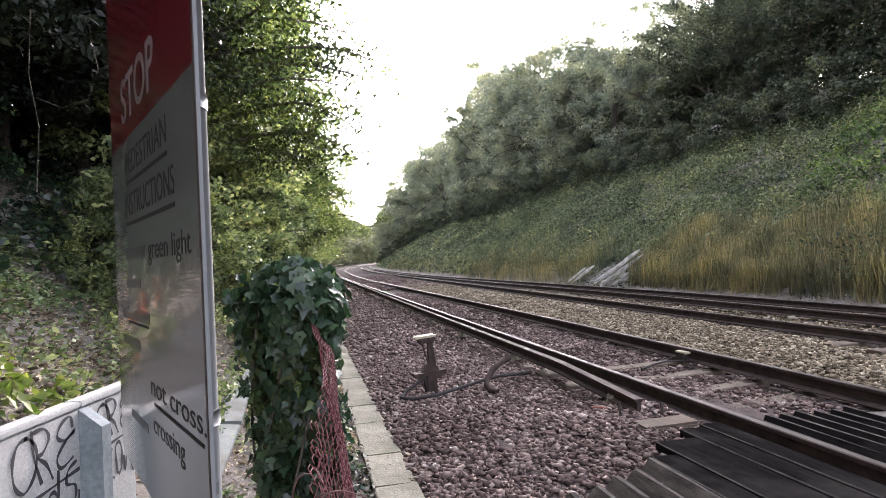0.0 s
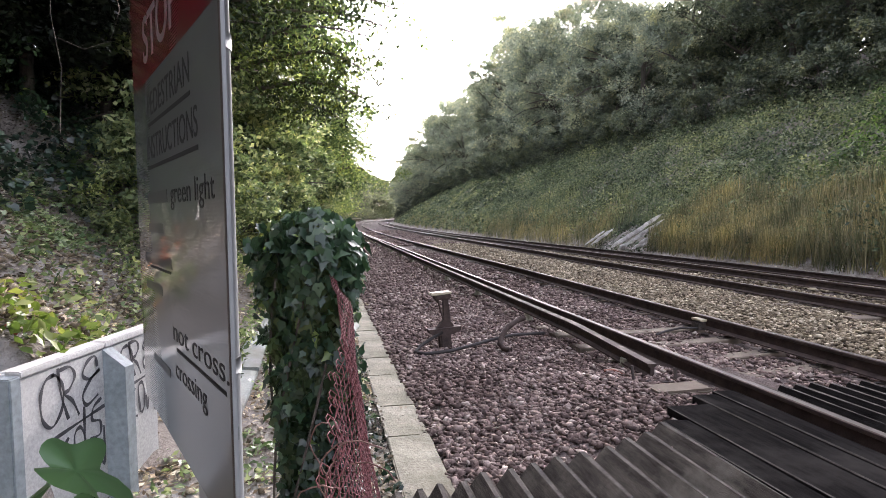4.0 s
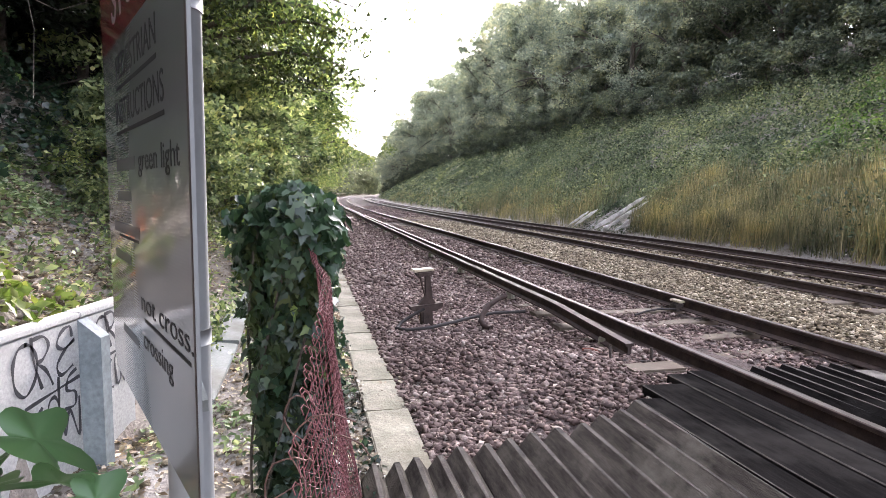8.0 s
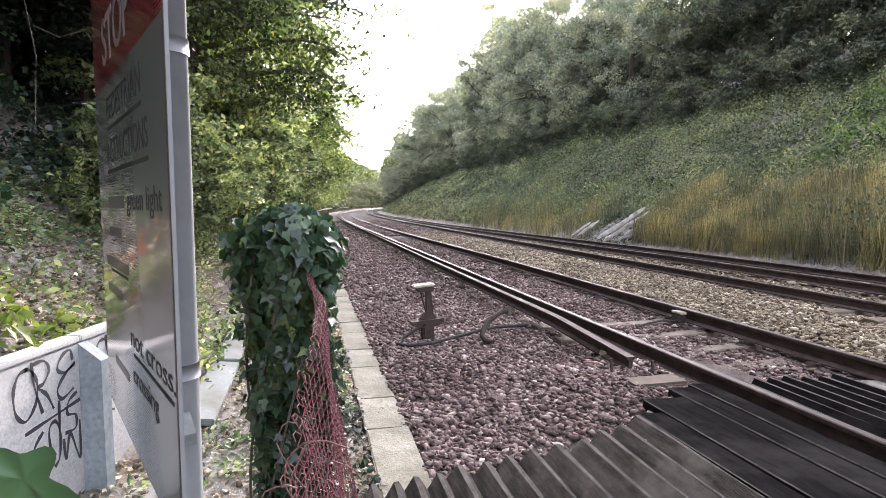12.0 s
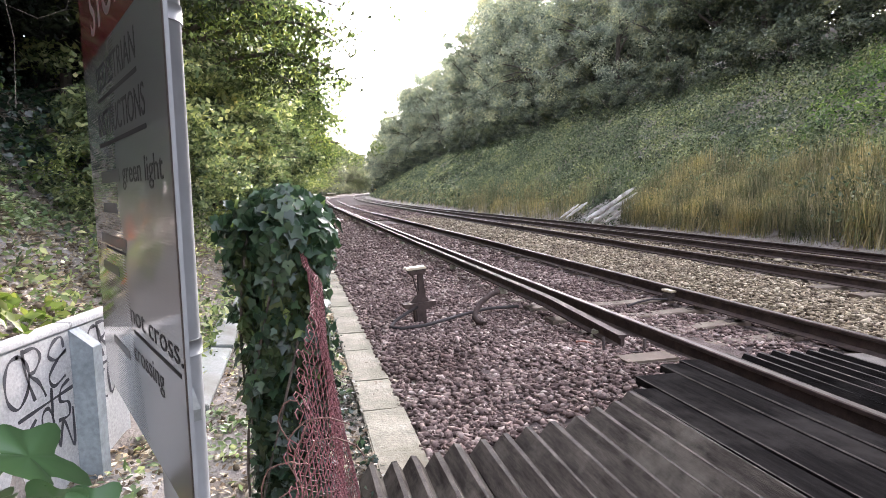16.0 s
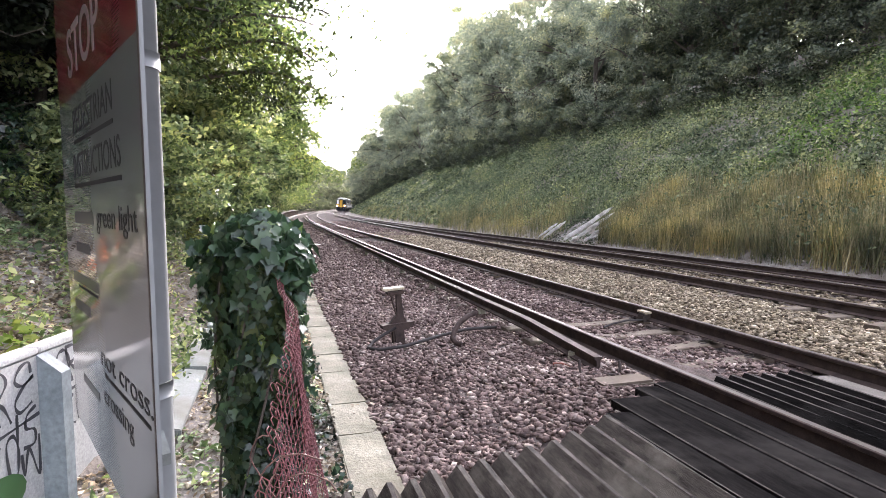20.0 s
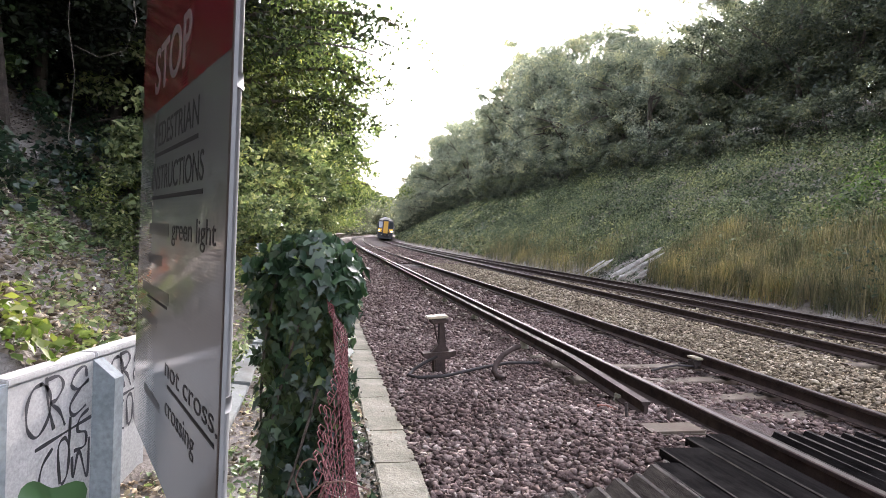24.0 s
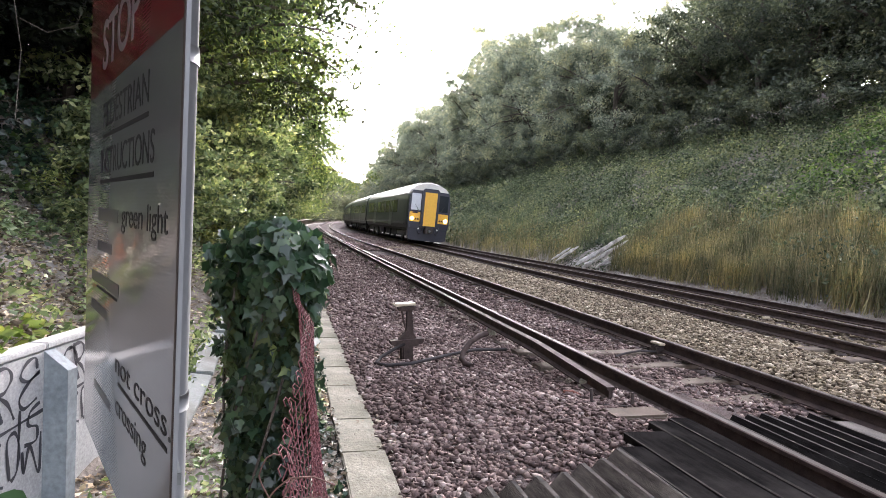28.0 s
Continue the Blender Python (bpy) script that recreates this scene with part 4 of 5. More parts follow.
ivy = tagged(new("ivy_clump"), "dark green ivy smothering the end post of the fence", "ivy")
c, out = shell(3600, (-0.81, 2.80), 0.24, 0.24, -0.2, 1.375, rng_i, ivy_belly)
keep = rng_i.random(len(c)) < 0.5 + 0.5 * smooth(0.65, 1.05, c[:, 2])
c, out = c[keep], out[keep]
up_face = out + np.array([0, 0, 1.0]) * np.clip((c[:, 2:] - 0.95) * 2.6, 0.15, 1.6)
v, f = leaf_cloud(c, rng_i.uniform(0.04, 0.085, len(c)) * (1 + 0.4 * smooth(0.9, 1.2, c[:, 2])), rng_i, "ivy", lean=out * 0.4 + np.array([0, 0, -1.3]), face=up_face)
hang(new("foliage", fast_mesh("ivy_foliage", v, f, M_IVY)), ivy)
c, out = shell(2600, (-0.81, 2.80), 0.185, 0.19, -0.2, 1.31, rng_i, ivy_belly)
v, f = leaf_cloud(c, rng_i.uniform(0.09, 0.14, len(c)), rng_i, "ivy", lean=np.array([0, 0, -1.3]), face=out)
hang(new("inner_foliage", fast_mesh("ivy_inner", v, f, M_LEAF_DARK)), ivy)
for k in range(7):
    a = k * 0.9
    p = [(-0.83 + 0.2 * math.cos(a + z * 1.3), 2.8 + 0.2 * math.sin(a + z * 1.3), z) for z in np.linspace(-0.2, 1.25, 12)]
    part("stem", tube(p, 0.007, 5), M_BARK, ivy)
trail = tagged(new("ivy_trail"), "ivy and grass trailing along the edging kerb", "ivy")
s_, o_ = rng_i.uniform(3.0, 9.5, 1500), rng_i.uniform(-3.5, -2.88, 1500)
c = place(o_, s_)
c[:, 2] += rng_i.uniform(0.02, 0.42, 1500) * np.clip((-2.86 - o_) * 2.4, 0.1, 1) * (0.6 + 0.4 * np.sin(s_ * 2.1))
v, f = leaf_cloud(c, rng_i.uniform(0.035, 0.075, 1500), rng_i, "ivy", flat=0.3)
hang(new("foliage", fast_mesh("trail_foliage", v, f, M_IVY)), trail)

spray = tagged(new("ivy_spray"), "glossy ivy leaves on a stem before the wall", "ivy")
SPRAY = [(-0.455, 0.66, 1.075, 0.085, 20, 35, 40), (-0.50, 0.62, 1.045, 0.075, -30, 20, 120), (-0.415, 0.64, 1.03, 0.07, 40, -10, 200), (-0.365, 0.63, 1.015, 0.062, 25, 30, 20), (-0.46, 0.60, 1.005, 0.075, 10, 10, 80), (-0.53, 0.66, 1.01, 0.07, 15, 40, 150), (-0.40, 0.58, 0.985, 0.06, 5, 20, 300)]
for x, y, z, size, rx, ry, rz in SPRAY:
    bm = bmesh.new()
    rows = []
    for q in range(5):
        k, row = q / 4, []
        for j in range(40):
            th = 2 * math.pi * j / 40
            r = 0.62 + 0.20 * math.cos(5 * th) * (0.55 + 0.45 * math.cos(th)) + 0.24 * math.exp(-((math.atan2(math.sin(th), math.cos(th))) ** 2) / 0.10) - 0.26 * math.exp(-((math.atan2(math.sin(th - math.pi), math.cos(th - math.pi))) ** 2) / 0.05)
            a, b = r * k * math.cos(th), r * k * math.sin(th)
            row.append(bm.verts.new((a * size, b * size, (0.16 * abs(b) - 0.22 * a * a + 0.05 * math.cos(5 * th) * k) * size)))
        rows.append(row)
    hub = bm.verts.new((0, 0, 0))
    for j in range(40):
        bm.faces.new((hub, rows[1][j], rows[1][(j + 1) % 40]))
    for u, v in zip(rows[1:], rows[2:]):
        for j in range(40):
            bm.faces.new((u[j], u[(j + 1) % 40], v[(j + 1) % 40], v[j]))
    for vv in rows[0]:
        bm.verts.remove(vv)
    bmesh.ops.recalc_face_normals(bm, faces=bm.faces)
    lf = part("leaf", bm, M_IVY_NEAR, spray, "", True)
    lf.matrix_basis = pose(x - 0.085, y, z - 0.036, rx, ry, rz)
part("stem", tube([(-0.64, 0.75, -0.2), (-0.63, 0.72, 0.5), (-0.58, 0.66, 0.88), (-0.53, 0.63, 0.97), (-0.49, 0.60, 0.935)], 0.004, 6), M_BARK, spray)

# ---- trees ----


def crown_mesh(name, seed, rx, rz, clumps, leaves, leaf, material, hollow=0.55, droop=0.0):
    rng = np.random.default_rng(seed)
    d = rng.normal(size=(clumps, 3))
    d /= np.linalg.norm(d, axis=1)[:, None]
    rad = rng.uniform(hollow, 1.0, clumps) ** 0.7 * (1 + 0.22 * np.sin(3 * np.arctan2(d[:, 1], d[:, 0]) + seed) + 0.18 * np.sin(5 * d[:, 2] + seed))
    cc = d * rad[:, None] * np.array([rx, rx, rz])
    size = rng.uniform(0.5, 1.15, clumps) * (rx * 0.26)
    e = rng.normal(size=(clumps, leaves, 3))
    e /= np.linalg.norm(e, axis=2)[:, :, None]
    e *= (rng.uniform(0, 1, (clumps, leaves, 1)) ** 0.45)
    pts = (cc[:, None] + e * size[:, None, None] * np.array([1.15, 1.15, 0.75])).reshape(-1, 3)
    v, f = leaf_cloud(pts, rng.uniform(0.6, 1.3, len(pts)) * leaf, rng, "leaf", flat=0.25, lean=np.array([0, 0, -droop]))
    return fast_mesh(name, v, f, material), cc


def make_tree(name, seed, height, rx, rz, centre_z, clumps, leaves, leaf, material, label, trunk=0.16, group="", hollow=0.55):
    """A tree with its base at the origin: trunk, limbs, crown."""
    rng = random.Random(seed)
    root = tagged(new(name), label, "tree" if name != "shrub" else "shrub", group)
    me, cc = crown_mesh("crown", seed, rx, rz, clumps, leaves, leaf, material, hollow)
    cr = hang(new("crown", me), root)
    cr.matrix_basis = pose(0, 0, centre_z)
    top = centre_z + rz * 0.5
    pts = [(0.12 * math.sin(k * 1.7 + seed) * k * 0.25, 0.12 * math.cos(k * 1.3 + seed) * k * 0.25, -0.4 + (top + 0.4) * k / 6) for k in range(7)]
    part("trunk", tube(pts, [trunk * (1 - 0.13 * k) for k in range(7)], 8), M_BARK, root)
    pick = sorted(range(len(cc)), key=lambda i: -np.linalg.norm(cc[i][:2]))[: max(4, len(cc) // 9)]
    for i in pick[:9]:
        e = Vector(cc[i]) + Vector((0, 0, centre_z))
        b = Vector(pts[2 + rng.randrange(3)])
        m = b.lerp(e, 0.5) + Vector((rng.uniform(-0.2, 0.2), rng.uniform(-0.2, 0.2), rng.uniform(0.0, 0.35)))
        part("limb", tube([b, m, e], [trunk * 0.4, trunk * 0.25, trunk * 0.08], 6), M_BARK, root)
    return root


def plant(kinds, spots, seed):
    """Sets each kind once and then its copies on spots of (o, s, scale)."""
    rng = random.Random(seed)
    used = set()
    for n, (o, s, k) in enumerate(spots):
        src = kinds[n % len(kinds)]
        x, y = on_line(o, s)
        m = pose(float(x), float(y), float(ground_z(o, s)) - 0.1, rng.uniform(-4, 4), rng.uniform(-4, 4), rng.uniform(0, 360))
        k *= rng.uniform(0.92, 1.08)
        if src not in used:
            used.add(src)
            src.matrix_basis = m @ Matrix.Diagonal((k, k, k, 1))
        else:
            t = copy_thing(src, m)
            t.scale = (k, k, k)


rs = random.Random(77)
LEFT_LABEL = "leafy sunlit tree leaning over the bank"
left_kinds = [make_tree("bank_tree", 31 + i, 10, 2.9 + 0.2 * i, 4.2, 6.0, 95, 230, 0.125, M_LEAF_SUN, LEFT_LABEL, 0.17, "trees on the sunlit bank") for i in range(4)]
spots = []
s = 16.5
far_spots, wood_spots, near_spots = [], [], []
while s < 330:
    if s > 110:
        far_spots += [(-5.5 - rs.uniform(0, 1.5), s, 1.3), (-10 - rs.uniform(0, 2), s + 2, 1.5)]
        s += rs.uniform(3.6, 5.0)
        continue
    if s < 30:
        wood_spots.append((-9.5 - rs.uniform(0, 2.5), s + 1.5, 1.15))
    (near_spots if s < 25 else spots).append((-5.0 - rs.uniform(0, 1.2) + 1.5 * float(smooth(20, 30, s)) * (s < 150), s, 1.0 + 0.15 * rs.random() + 0.2 * (s > 80)))
    if 30 < s < 140:
        spots.append((-9.5 - rs.uniform(0, 2.5), s + 1.5, 1.15))
    s += rs.uniform(2.8, 4.0) * (1 if s < 60 else 1.3)
plant(left_kinds, spots, 1)
near_kinds = [make_tree("bank_tree", 37 + i, 11, 3.1, 2.9, 7.9, 70, 220, 0.14, M_LEAF_SUN, "tall leafy tree with its crown lit from behind", 0.17, "trees on the sunlit bank", 0.4) for i in range(2)]
plant(near_kinds, near_spots, 8)


def bough_tree(seed, o, s0, boughs):
    """A tree whose long thin boughs reach out over the line and droop at their tips."""
    rng = np.random.default_rng(seed)
    root = tagged(new("overhanging_tree"), "tree spreading thin drooping boughs over the line", "tree")
    base = place(o, s0)
    root.matrix_basis = pose(*[float(q) for q in base])
    trunk = [(0.1 * math.sin(k * 1.3), 0.1 * math.cos(k), -0.4 + 1.5 * k) for k in range(7)]
    part("trunk", tube(trunk, [0.19 - 0.022 * k for k in range(7)], 9), M_BARK, root)
    for k, (z0, reach, turn, rise, fall) in enumerate(boughs):
        a = math.radians(turn)
        line = []
        for j in range(9):
            q = j / 8
            line.append(Vector((reach * q * math.cos(a) + 0.15 * math.sin(5 * q + k), reach * q * math.sin(a) + 0.15 * math.cos(4 * q + k), z0 + rise * q - fall * q ** 3)))
        part("bough", tube(line, [0.055 * (1 - 0.1 * j) for j in range(9)], 6), M_BARK, root)
        pts = []
        for n in range(38):
            q = 0.2 + 0.75 * rng.random()
            c = np.array(line[int(q * 8)].lerp(line[min(8, int(q * 8) + 1)], q * 8 % 1))
            d = rng.normal(size=3) * np.array([0.8, 0.8, 0.35])
            d[2] -= 0.25
            for m in range(24):
                pts.append(c + d * rng.random() * 0.95 + rng.normal(size=3) * 0.10)
        v, f = leaf_cloud(np.array(pts), rng.uniform(0.07, 0.145, len(pts)), rng, "leaf", flat=0.3, lean=np.array([0, 0, -0.5]))
        # One spray in three keeps the sunlit leaf colour, the others the shaded one.
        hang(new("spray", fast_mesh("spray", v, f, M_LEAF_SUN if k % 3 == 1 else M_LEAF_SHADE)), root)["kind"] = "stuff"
    return root


bough_tree(47, -5.4, 12.6, [(2.6, 3.4, 20, 0.9, 0.9), (3.2, 3.4, -15, 1.0, 0.8), (3.8, 3.5, 5, 1.0, 0.9), (2.6, 3.0, 50, 0.6, 0.7), (4.2, 3.2, 40, 1.2, 0.7), (4.4, 3.4, -30, 1.1, 0.7), (3.1, 3.2, 75, 0.8, 0.8), (4.8, 3.5, 20, 1.1, 0.8), (3.2, 2.6, -50, 0.7, 0.6), (5.2, 2.8, 60, 1.0, 0.5), (3.7, 3.7, 32, 1.0, 1.1), (4.3, 3.8, 12, 1.0, 1.0), (3.0, 3.3, -2, 1.0, 1.1), (5.4, 3.4, 0, 1.0, 0.6), (5.7, 3.0, -25, 1.0, 0.5)])
over2 = make_tree("overhanging_tree", 48, 11, 2.8, 2.2, 8.0, 50, 150, 0.17, M_LEAF_WOODSHADE, "tree leaning from the bank, shade put into its leaf colour", 0.1, hollow=0.3)
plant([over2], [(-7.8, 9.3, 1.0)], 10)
shrub_kinds = [make_tree("shrub", 51 + i, 2.6, 1.35, 1.5, 1.3, 40, 190, 0.105, M_LEAF_HEDGE, "bright green leafy shrub on the bank", 0.05, "shrubs on the sunlit bank", 0.55) for i in range(4)]
spots = []
s = 10.5
while s < 70:
    spots.append((-4.9 - rs.uniform(0, 0.5) - 0.3 * (s < 12), s, 0.85 + 0.4 * rs.random() + 0.006 * s))
    if s > 15:
        spots.append((-6.6 - rs.uniform(0, 0.8), s + 0.7, 1.25))
    s += rs.uniform(1.5, 2.1)
while s < 120:
    spots.append((-4.6 - rs.uniform(0, 0.6), s, 1.7))
    s += 3.4
plant(shrub_kinds, spots + [(-5.5, 9.2, 0.7), (-5.2, 10.2, 0.8), (-6.2, 12.6, 1.2), (-5.6, 14.2, 1.25), (-6.6, 16.0, 1.5), (-5.4, 18.0, 1.5), (-6.5, 20.0, 1.7), (-5.2, 22.5, 1.7)], 2)
# Not a darker species: the wood's shade lies in the leaf colour.
dark_kinds = [make_tree("wood_tree", 71 + i, 9, 3.0, 4.0, 4.9, 125, 230, 0.16, M_LEAF_WOODSHADE, "tree above the leaf-strewn bank, its leaves coloured as in shade", 0.12, "evergreen trees on the bank") for i in range(3)]
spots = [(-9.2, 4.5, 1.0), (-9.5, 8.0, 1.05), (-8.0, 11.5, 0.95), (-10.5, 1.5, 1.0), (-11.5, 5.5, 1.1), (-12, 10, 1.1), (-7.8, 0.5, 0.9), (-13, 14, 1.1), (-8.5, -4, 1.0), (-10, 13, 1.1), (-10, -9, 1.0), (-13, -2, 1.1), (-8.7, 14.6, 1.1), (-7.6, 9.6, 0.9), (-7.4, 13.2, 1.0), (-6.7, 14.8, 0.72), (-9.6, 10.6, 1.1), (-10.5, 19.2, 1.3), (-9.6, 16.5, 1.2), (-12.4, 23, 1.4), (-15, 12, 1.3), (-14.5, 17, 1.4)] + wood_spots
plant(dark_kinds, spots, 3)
dshrub_kinds = [make_tree("shrub", 81 + i, 1.6, 1.1, 0.9, 0.7, 40, 110, 0.11, M_BRAMBLE, "dark green shrub on the leaf-strewn bank", 0.04, "dark shrubs on the bank", 0.35) for i in range(2)]
plant(dshrub_kinds, [(-8.0, 6.4, 1.1), (-8.2, 3.8, 1.2), (-8.4, 7.8, 1.3), (-7.5, 5.2, 0.7), (-7.3, 7.4, 0.6), (-7.4, 3.0, 0.7), (-8.6, 9.6, 1.2)], 4)
right_kinds = [make_tree("bank_tree", 91 + i, 10, 3.3, 4.3, 5.0, 92, 210, 0.19, M_LEAF_FAR, "backlit tree on the bank's top, haze put into its colour", 0.2, "trees on the far bank") for i in range(4)]
# far-bank tree scales fitted to the skyline in the camera's view: low by the crossing, a tall group at 70 m
FRONT_S, FRONT_K = (0, 28, 34, 40, 47, 56, 64, 71, 74, 82, 92, 105, 113, 122, 132, 150, 260), (0.95, 0.95, 0.88, 1.0, 1.2, 1.4, 1.55, 1.65, 1.15, 1.15, 1.4, 1.6, 1.6, 1.42, 1.2, 1.3, 1.5)
BACK_S, BACK_K = (0, 26, 38, 46, 56, 66, 86, 90, 260), (0.95, 1.0, 1.0, 1.1, 1.35, 1.5, 1.6, 1.35, 1.5)
spots = []
s = 3.0
while s < 260:
    near = 7.0 * float(smooth(80, 150, s))
    spots.append((18.6 - near + rs.uniform(0, 1.6), s, float(np.interp(s, FRONT_S, FRONT_K))))
    spots.append((22.5 - near + rs.uniform(0, 2.5), s + 1.7, float(np.interp(s, BACK_S, BACK_K))))
    s += rs.uniform(3.0, 4.4) * (1 if s < 80 else 1.5)
s = 2.0
while s < 60:
    spots.append((27.0 + rs.uniform(0, 2), s, 1.15))
    s += 4.5
darkened_kinds = [make_tree("bank_tree", 121 + i, 10, 3.3, 4.3, 5.0, 92, 210, 0.17, M_LEAF_DARKENED, "leafy tree on the bank, its leaf colour darkened as by shade", 0.2, "trees on the far bank") for i in range(2)]
plant(darkened_kinds, [q for q in spots if q[1] < 31] + far_spots, 15)
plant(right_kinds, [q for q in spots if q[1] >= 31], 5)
rshrub_kinds = [make_tree("shrub", 111 + i, 2.4, 1.5, 1.2, 1.0, 40, 110, 0.15, M_LEAF_DARKENED, "grey green shrub high on the bank", 0.05, "shrubs on the far bank", 0.35) for i in range(3)]
spots = []
s = 2.0
while s < 200:
    spots.append((16.9 - 6.0 * float(smooth(80, 150, s)) + rs.uniform(-0.6, 0.6), s, 1.0 + 0.3 * rs.random()))
    s += rs.uniform(1.7, 2.8) * (1 if s < 70 else 1.8)
s = 4.0
while s < 80:
    spots.append((20.6 + rs.uniform(-0.6, 0.6), s, 1.8))
    s += rs.uniform(2.6, 3.4)
s = 120.0
while s < 335:
    spots.append((-4.4 - rs.uniform(0, 0.6), s, 1.9))
    s += 3.6
plant(rshrub_kinds, spots, 6)

# ---- low growth ----


def growth(name, n, o0, o1, s0, s1, size, material, seed, label, shape="leaf", up=(0.0, 0.12), flat=0.4, lean=None, patch=0.0, power=1.0, category="plants", over_rocks=False):
    rng = np.random.default_rng(seed)
    o, s = rng.uniform(o0, o1, n), s0 + (s1 - s0) * rng.uniform(0, 1, n) ** power
    if patch:
        keep = wob(o, s, 1.4, seed) + 0.5 * wob(o, s, 4.0, seed + 3) > patch - 1
        o, s = o[keep], s[keep]
    clear = over_rocks | ~((o > 7) & (o < 9.1) & (s > 19.7) & (s < 22.3))
    o, s = o[clear], s[clear]
    c = place(o, s)
    c[:, 2] += rng.uniform(up[0], up[1], len(o)) * (0.7 + 0.5 * wob(o, s, 2.2, seed))
    v, f = leaf_cloud(c, rng.uniform(0.6, 1.35, len(c)) * size, rng, shape, flat=flat, lean=lean)
    return tagged(new(name, fast_mesh(name, v, f, material)), label, category, kind="stuff")


def mounds(name, count, each, o0, o1, s0, s1, size, material, seed, label):
    """Leafy mounds: the outside of many low domes, of uneven size."""
    rng = np.random.default_rng(seed)
    o, s = rng.uniform(o0, o1, count), s0 + (s1 - s0) * rng.uniform(0, 1, count) ** 1.25
    keep = ~((o < 9.3) & (s > 19.3) & (s < 24.0))
    o, s = o[keep], s[keep]
    base = place(o, s)
    r = rng.uniform(0.25, 0.92, len(o)) * (1 + 0.008 * s)
    d = rng.normal(size=(len(o), each, 3))
    d[:, :, 2] = np.abs(d[:, :, 2])
    d /= np.linalg.norm(d, axis=2)[:, :, None]
    d *= rng.uniform(0.6, 1.0, (len(o), each, 1))
    c = (base[:, None] + d * r[:, None, None] * np.array([1.0, 1.0, 1.15])).reshape(-1, 3)
    v, f = leaf_cloud(c, rng.uniform(0.6, 1.3, len(c)) * size, rng, "leaf", flat=0.3)
    return tagged(new(name, fast_mesh(name, v, f, material)), label, "plants", kind="stuff")


def reed_bed(name, n, o0, o1, s0, s1, tall, seed, patch, label):
    """Thin upright stems of uneven height, each with a feathery head."""
    rng = np.random.default_rng(seed)
    o, s = rng.uniform(o0, o1, n), rng.uniform(s0, s1, n)
    keep = (wob(o, s, 1.4, seed) + 0.5 * wob(o, s, 4.0, seed + 3) > patch - 1) & ~((o < 9.1) & (s > 19.7) & (s < 22.3))
    o, s = o[keep], s[keep]
    h = tall * rng.uniform(0.55, 1.15, len(o)) * (0.85 + 0.22 * wob(o, s, 1.1, seed) + 0.12 * wob(o, s, 4.3, seed))
    c = place(o, s)
    c[:, 2] += h * 0.5
    v, f = leaf_cloud(c, h, rng, "blade", lean=np.array([0, 0, 6.5]))
    top = place(o, s)
    top[:, 2] += h
    pick = rng.random(len(o)) < 0.3
    top = top[pick] + rng.normal(0, 0.03, (int(pick.sum()), 3))
    v2, f2 = leaf_cloud(top, rng.uniform(0.03, 0.075, len(top)), rng, "leaf", lean=np.array([0, 0, 2.5]))
    return tagged(new(name, fast_mesh(name, np.concatenate([v, v2]), np.concatenate([f, f2 + len(v)]), M_REED)), label, "reeds", kind="stuff")


UP = np.array([0, 0, 8.0])
growth("bank_herbs", 80000, 8.6, 18.0, -2, 42, 0.14, M_HERB, 1, "low green herbs covering the steep bank", up=(0.0, 0.35), power=1.2, flat=0.15)
mounds("bank_herbs", 1500, 75, 8.9, 18.0, 0, 46, 0.13, M_HERB, 101, "mounds of leafy green herbs on the steep bank")
mounds("bank_herbs", 620, 50, 11.5, 18.0, 0, 16, 0.13, M_HERB_LUSH, 107, "lush bright green herbs high on the bank")
mounds("brambles", 400, 70, 10.5, 17.5, 2, 60, 0.12, M_LEAF_DARK, 103, "dark bramble mounds on the steep bank")
growth("brambles", 9000, 10.6, 17.5, -2, 60, 0.17, M_LEAF_DARK, 5, "dark bramble patches on the steep bank", up=(0.1, 0.8), patch=1.25)
growth("bank_herbs", 40000, 8.2, 18, 40, 150, 0.36, M_HERB, 2, "low green herbs covering the steep bank", up=(0.0, 0.5), power=1.3)
growth("bank_grass", 11000, 9.0, 11.6, 2, 40, 0.7, M_HERB, 33, "tall green grass on the lower bank", "blade", (0.3, 0.55), 0.0, UP)
reed_bed("reeds", 26000, 8.15, 10.4, 2, 19.3, 1.15, 3, 0.4, "dry yellow reeds at the foot of the bank")
growth("bank_herbs", 9000, 8.2, 10.6, 2, 19.5, 0.11, M_HERB, 105, "green herbs growing up among the reeds", up=(0.0, 0.85), flat=0.2, patch=0.7)
reed_bed("reeds", 7000, 7.9, 9.8, 22.5, 40, 0.95, 4, 0.7, "dry yellow reeds at the foot of the bank")
growth("reeds", 3500, 7.9, 9.6, 40, 90, 0.9, M_REED, 6, "dry yellow reeds at the foot of the bank", "blade", (0.25, 0.5), 0.0, UP, patch=0.9, category="reeds")
growth("leaf_litter", 46000, -8.5, -4.2, 2.0, 16, 0.058, M_LITTER, 7, "dead leaves strewn over the bank", "leaf", (0.0, 0.04), 0.75, category="leaf litter")
growth("ground_ivy", 1800, -5.6, -4.6, 2.4, 12, 0.07, M_GROUNDIVY, 8, "ivy creeping over the bank", "ivy", (0.01, 0.12), 0.6, patch=1.15)
growth("ground_ivy", 11000, -7.2, -5.95, 2.4, 13, 0.08, M_GROUNDIVY, 46, "ivy carpeting the middle of the bank, sunlight put into its colour", "ivy", (0.01, 0.16), 0.6, patch=0.75)
growth("bank_ivy", 16000, -10.5, -6.3, 2.5, 15, 0.12, M_IVY, 41, "dark ivy smothering the upper bank", "ivy", (0.0, 0.75), 0.3, patch=0.75)
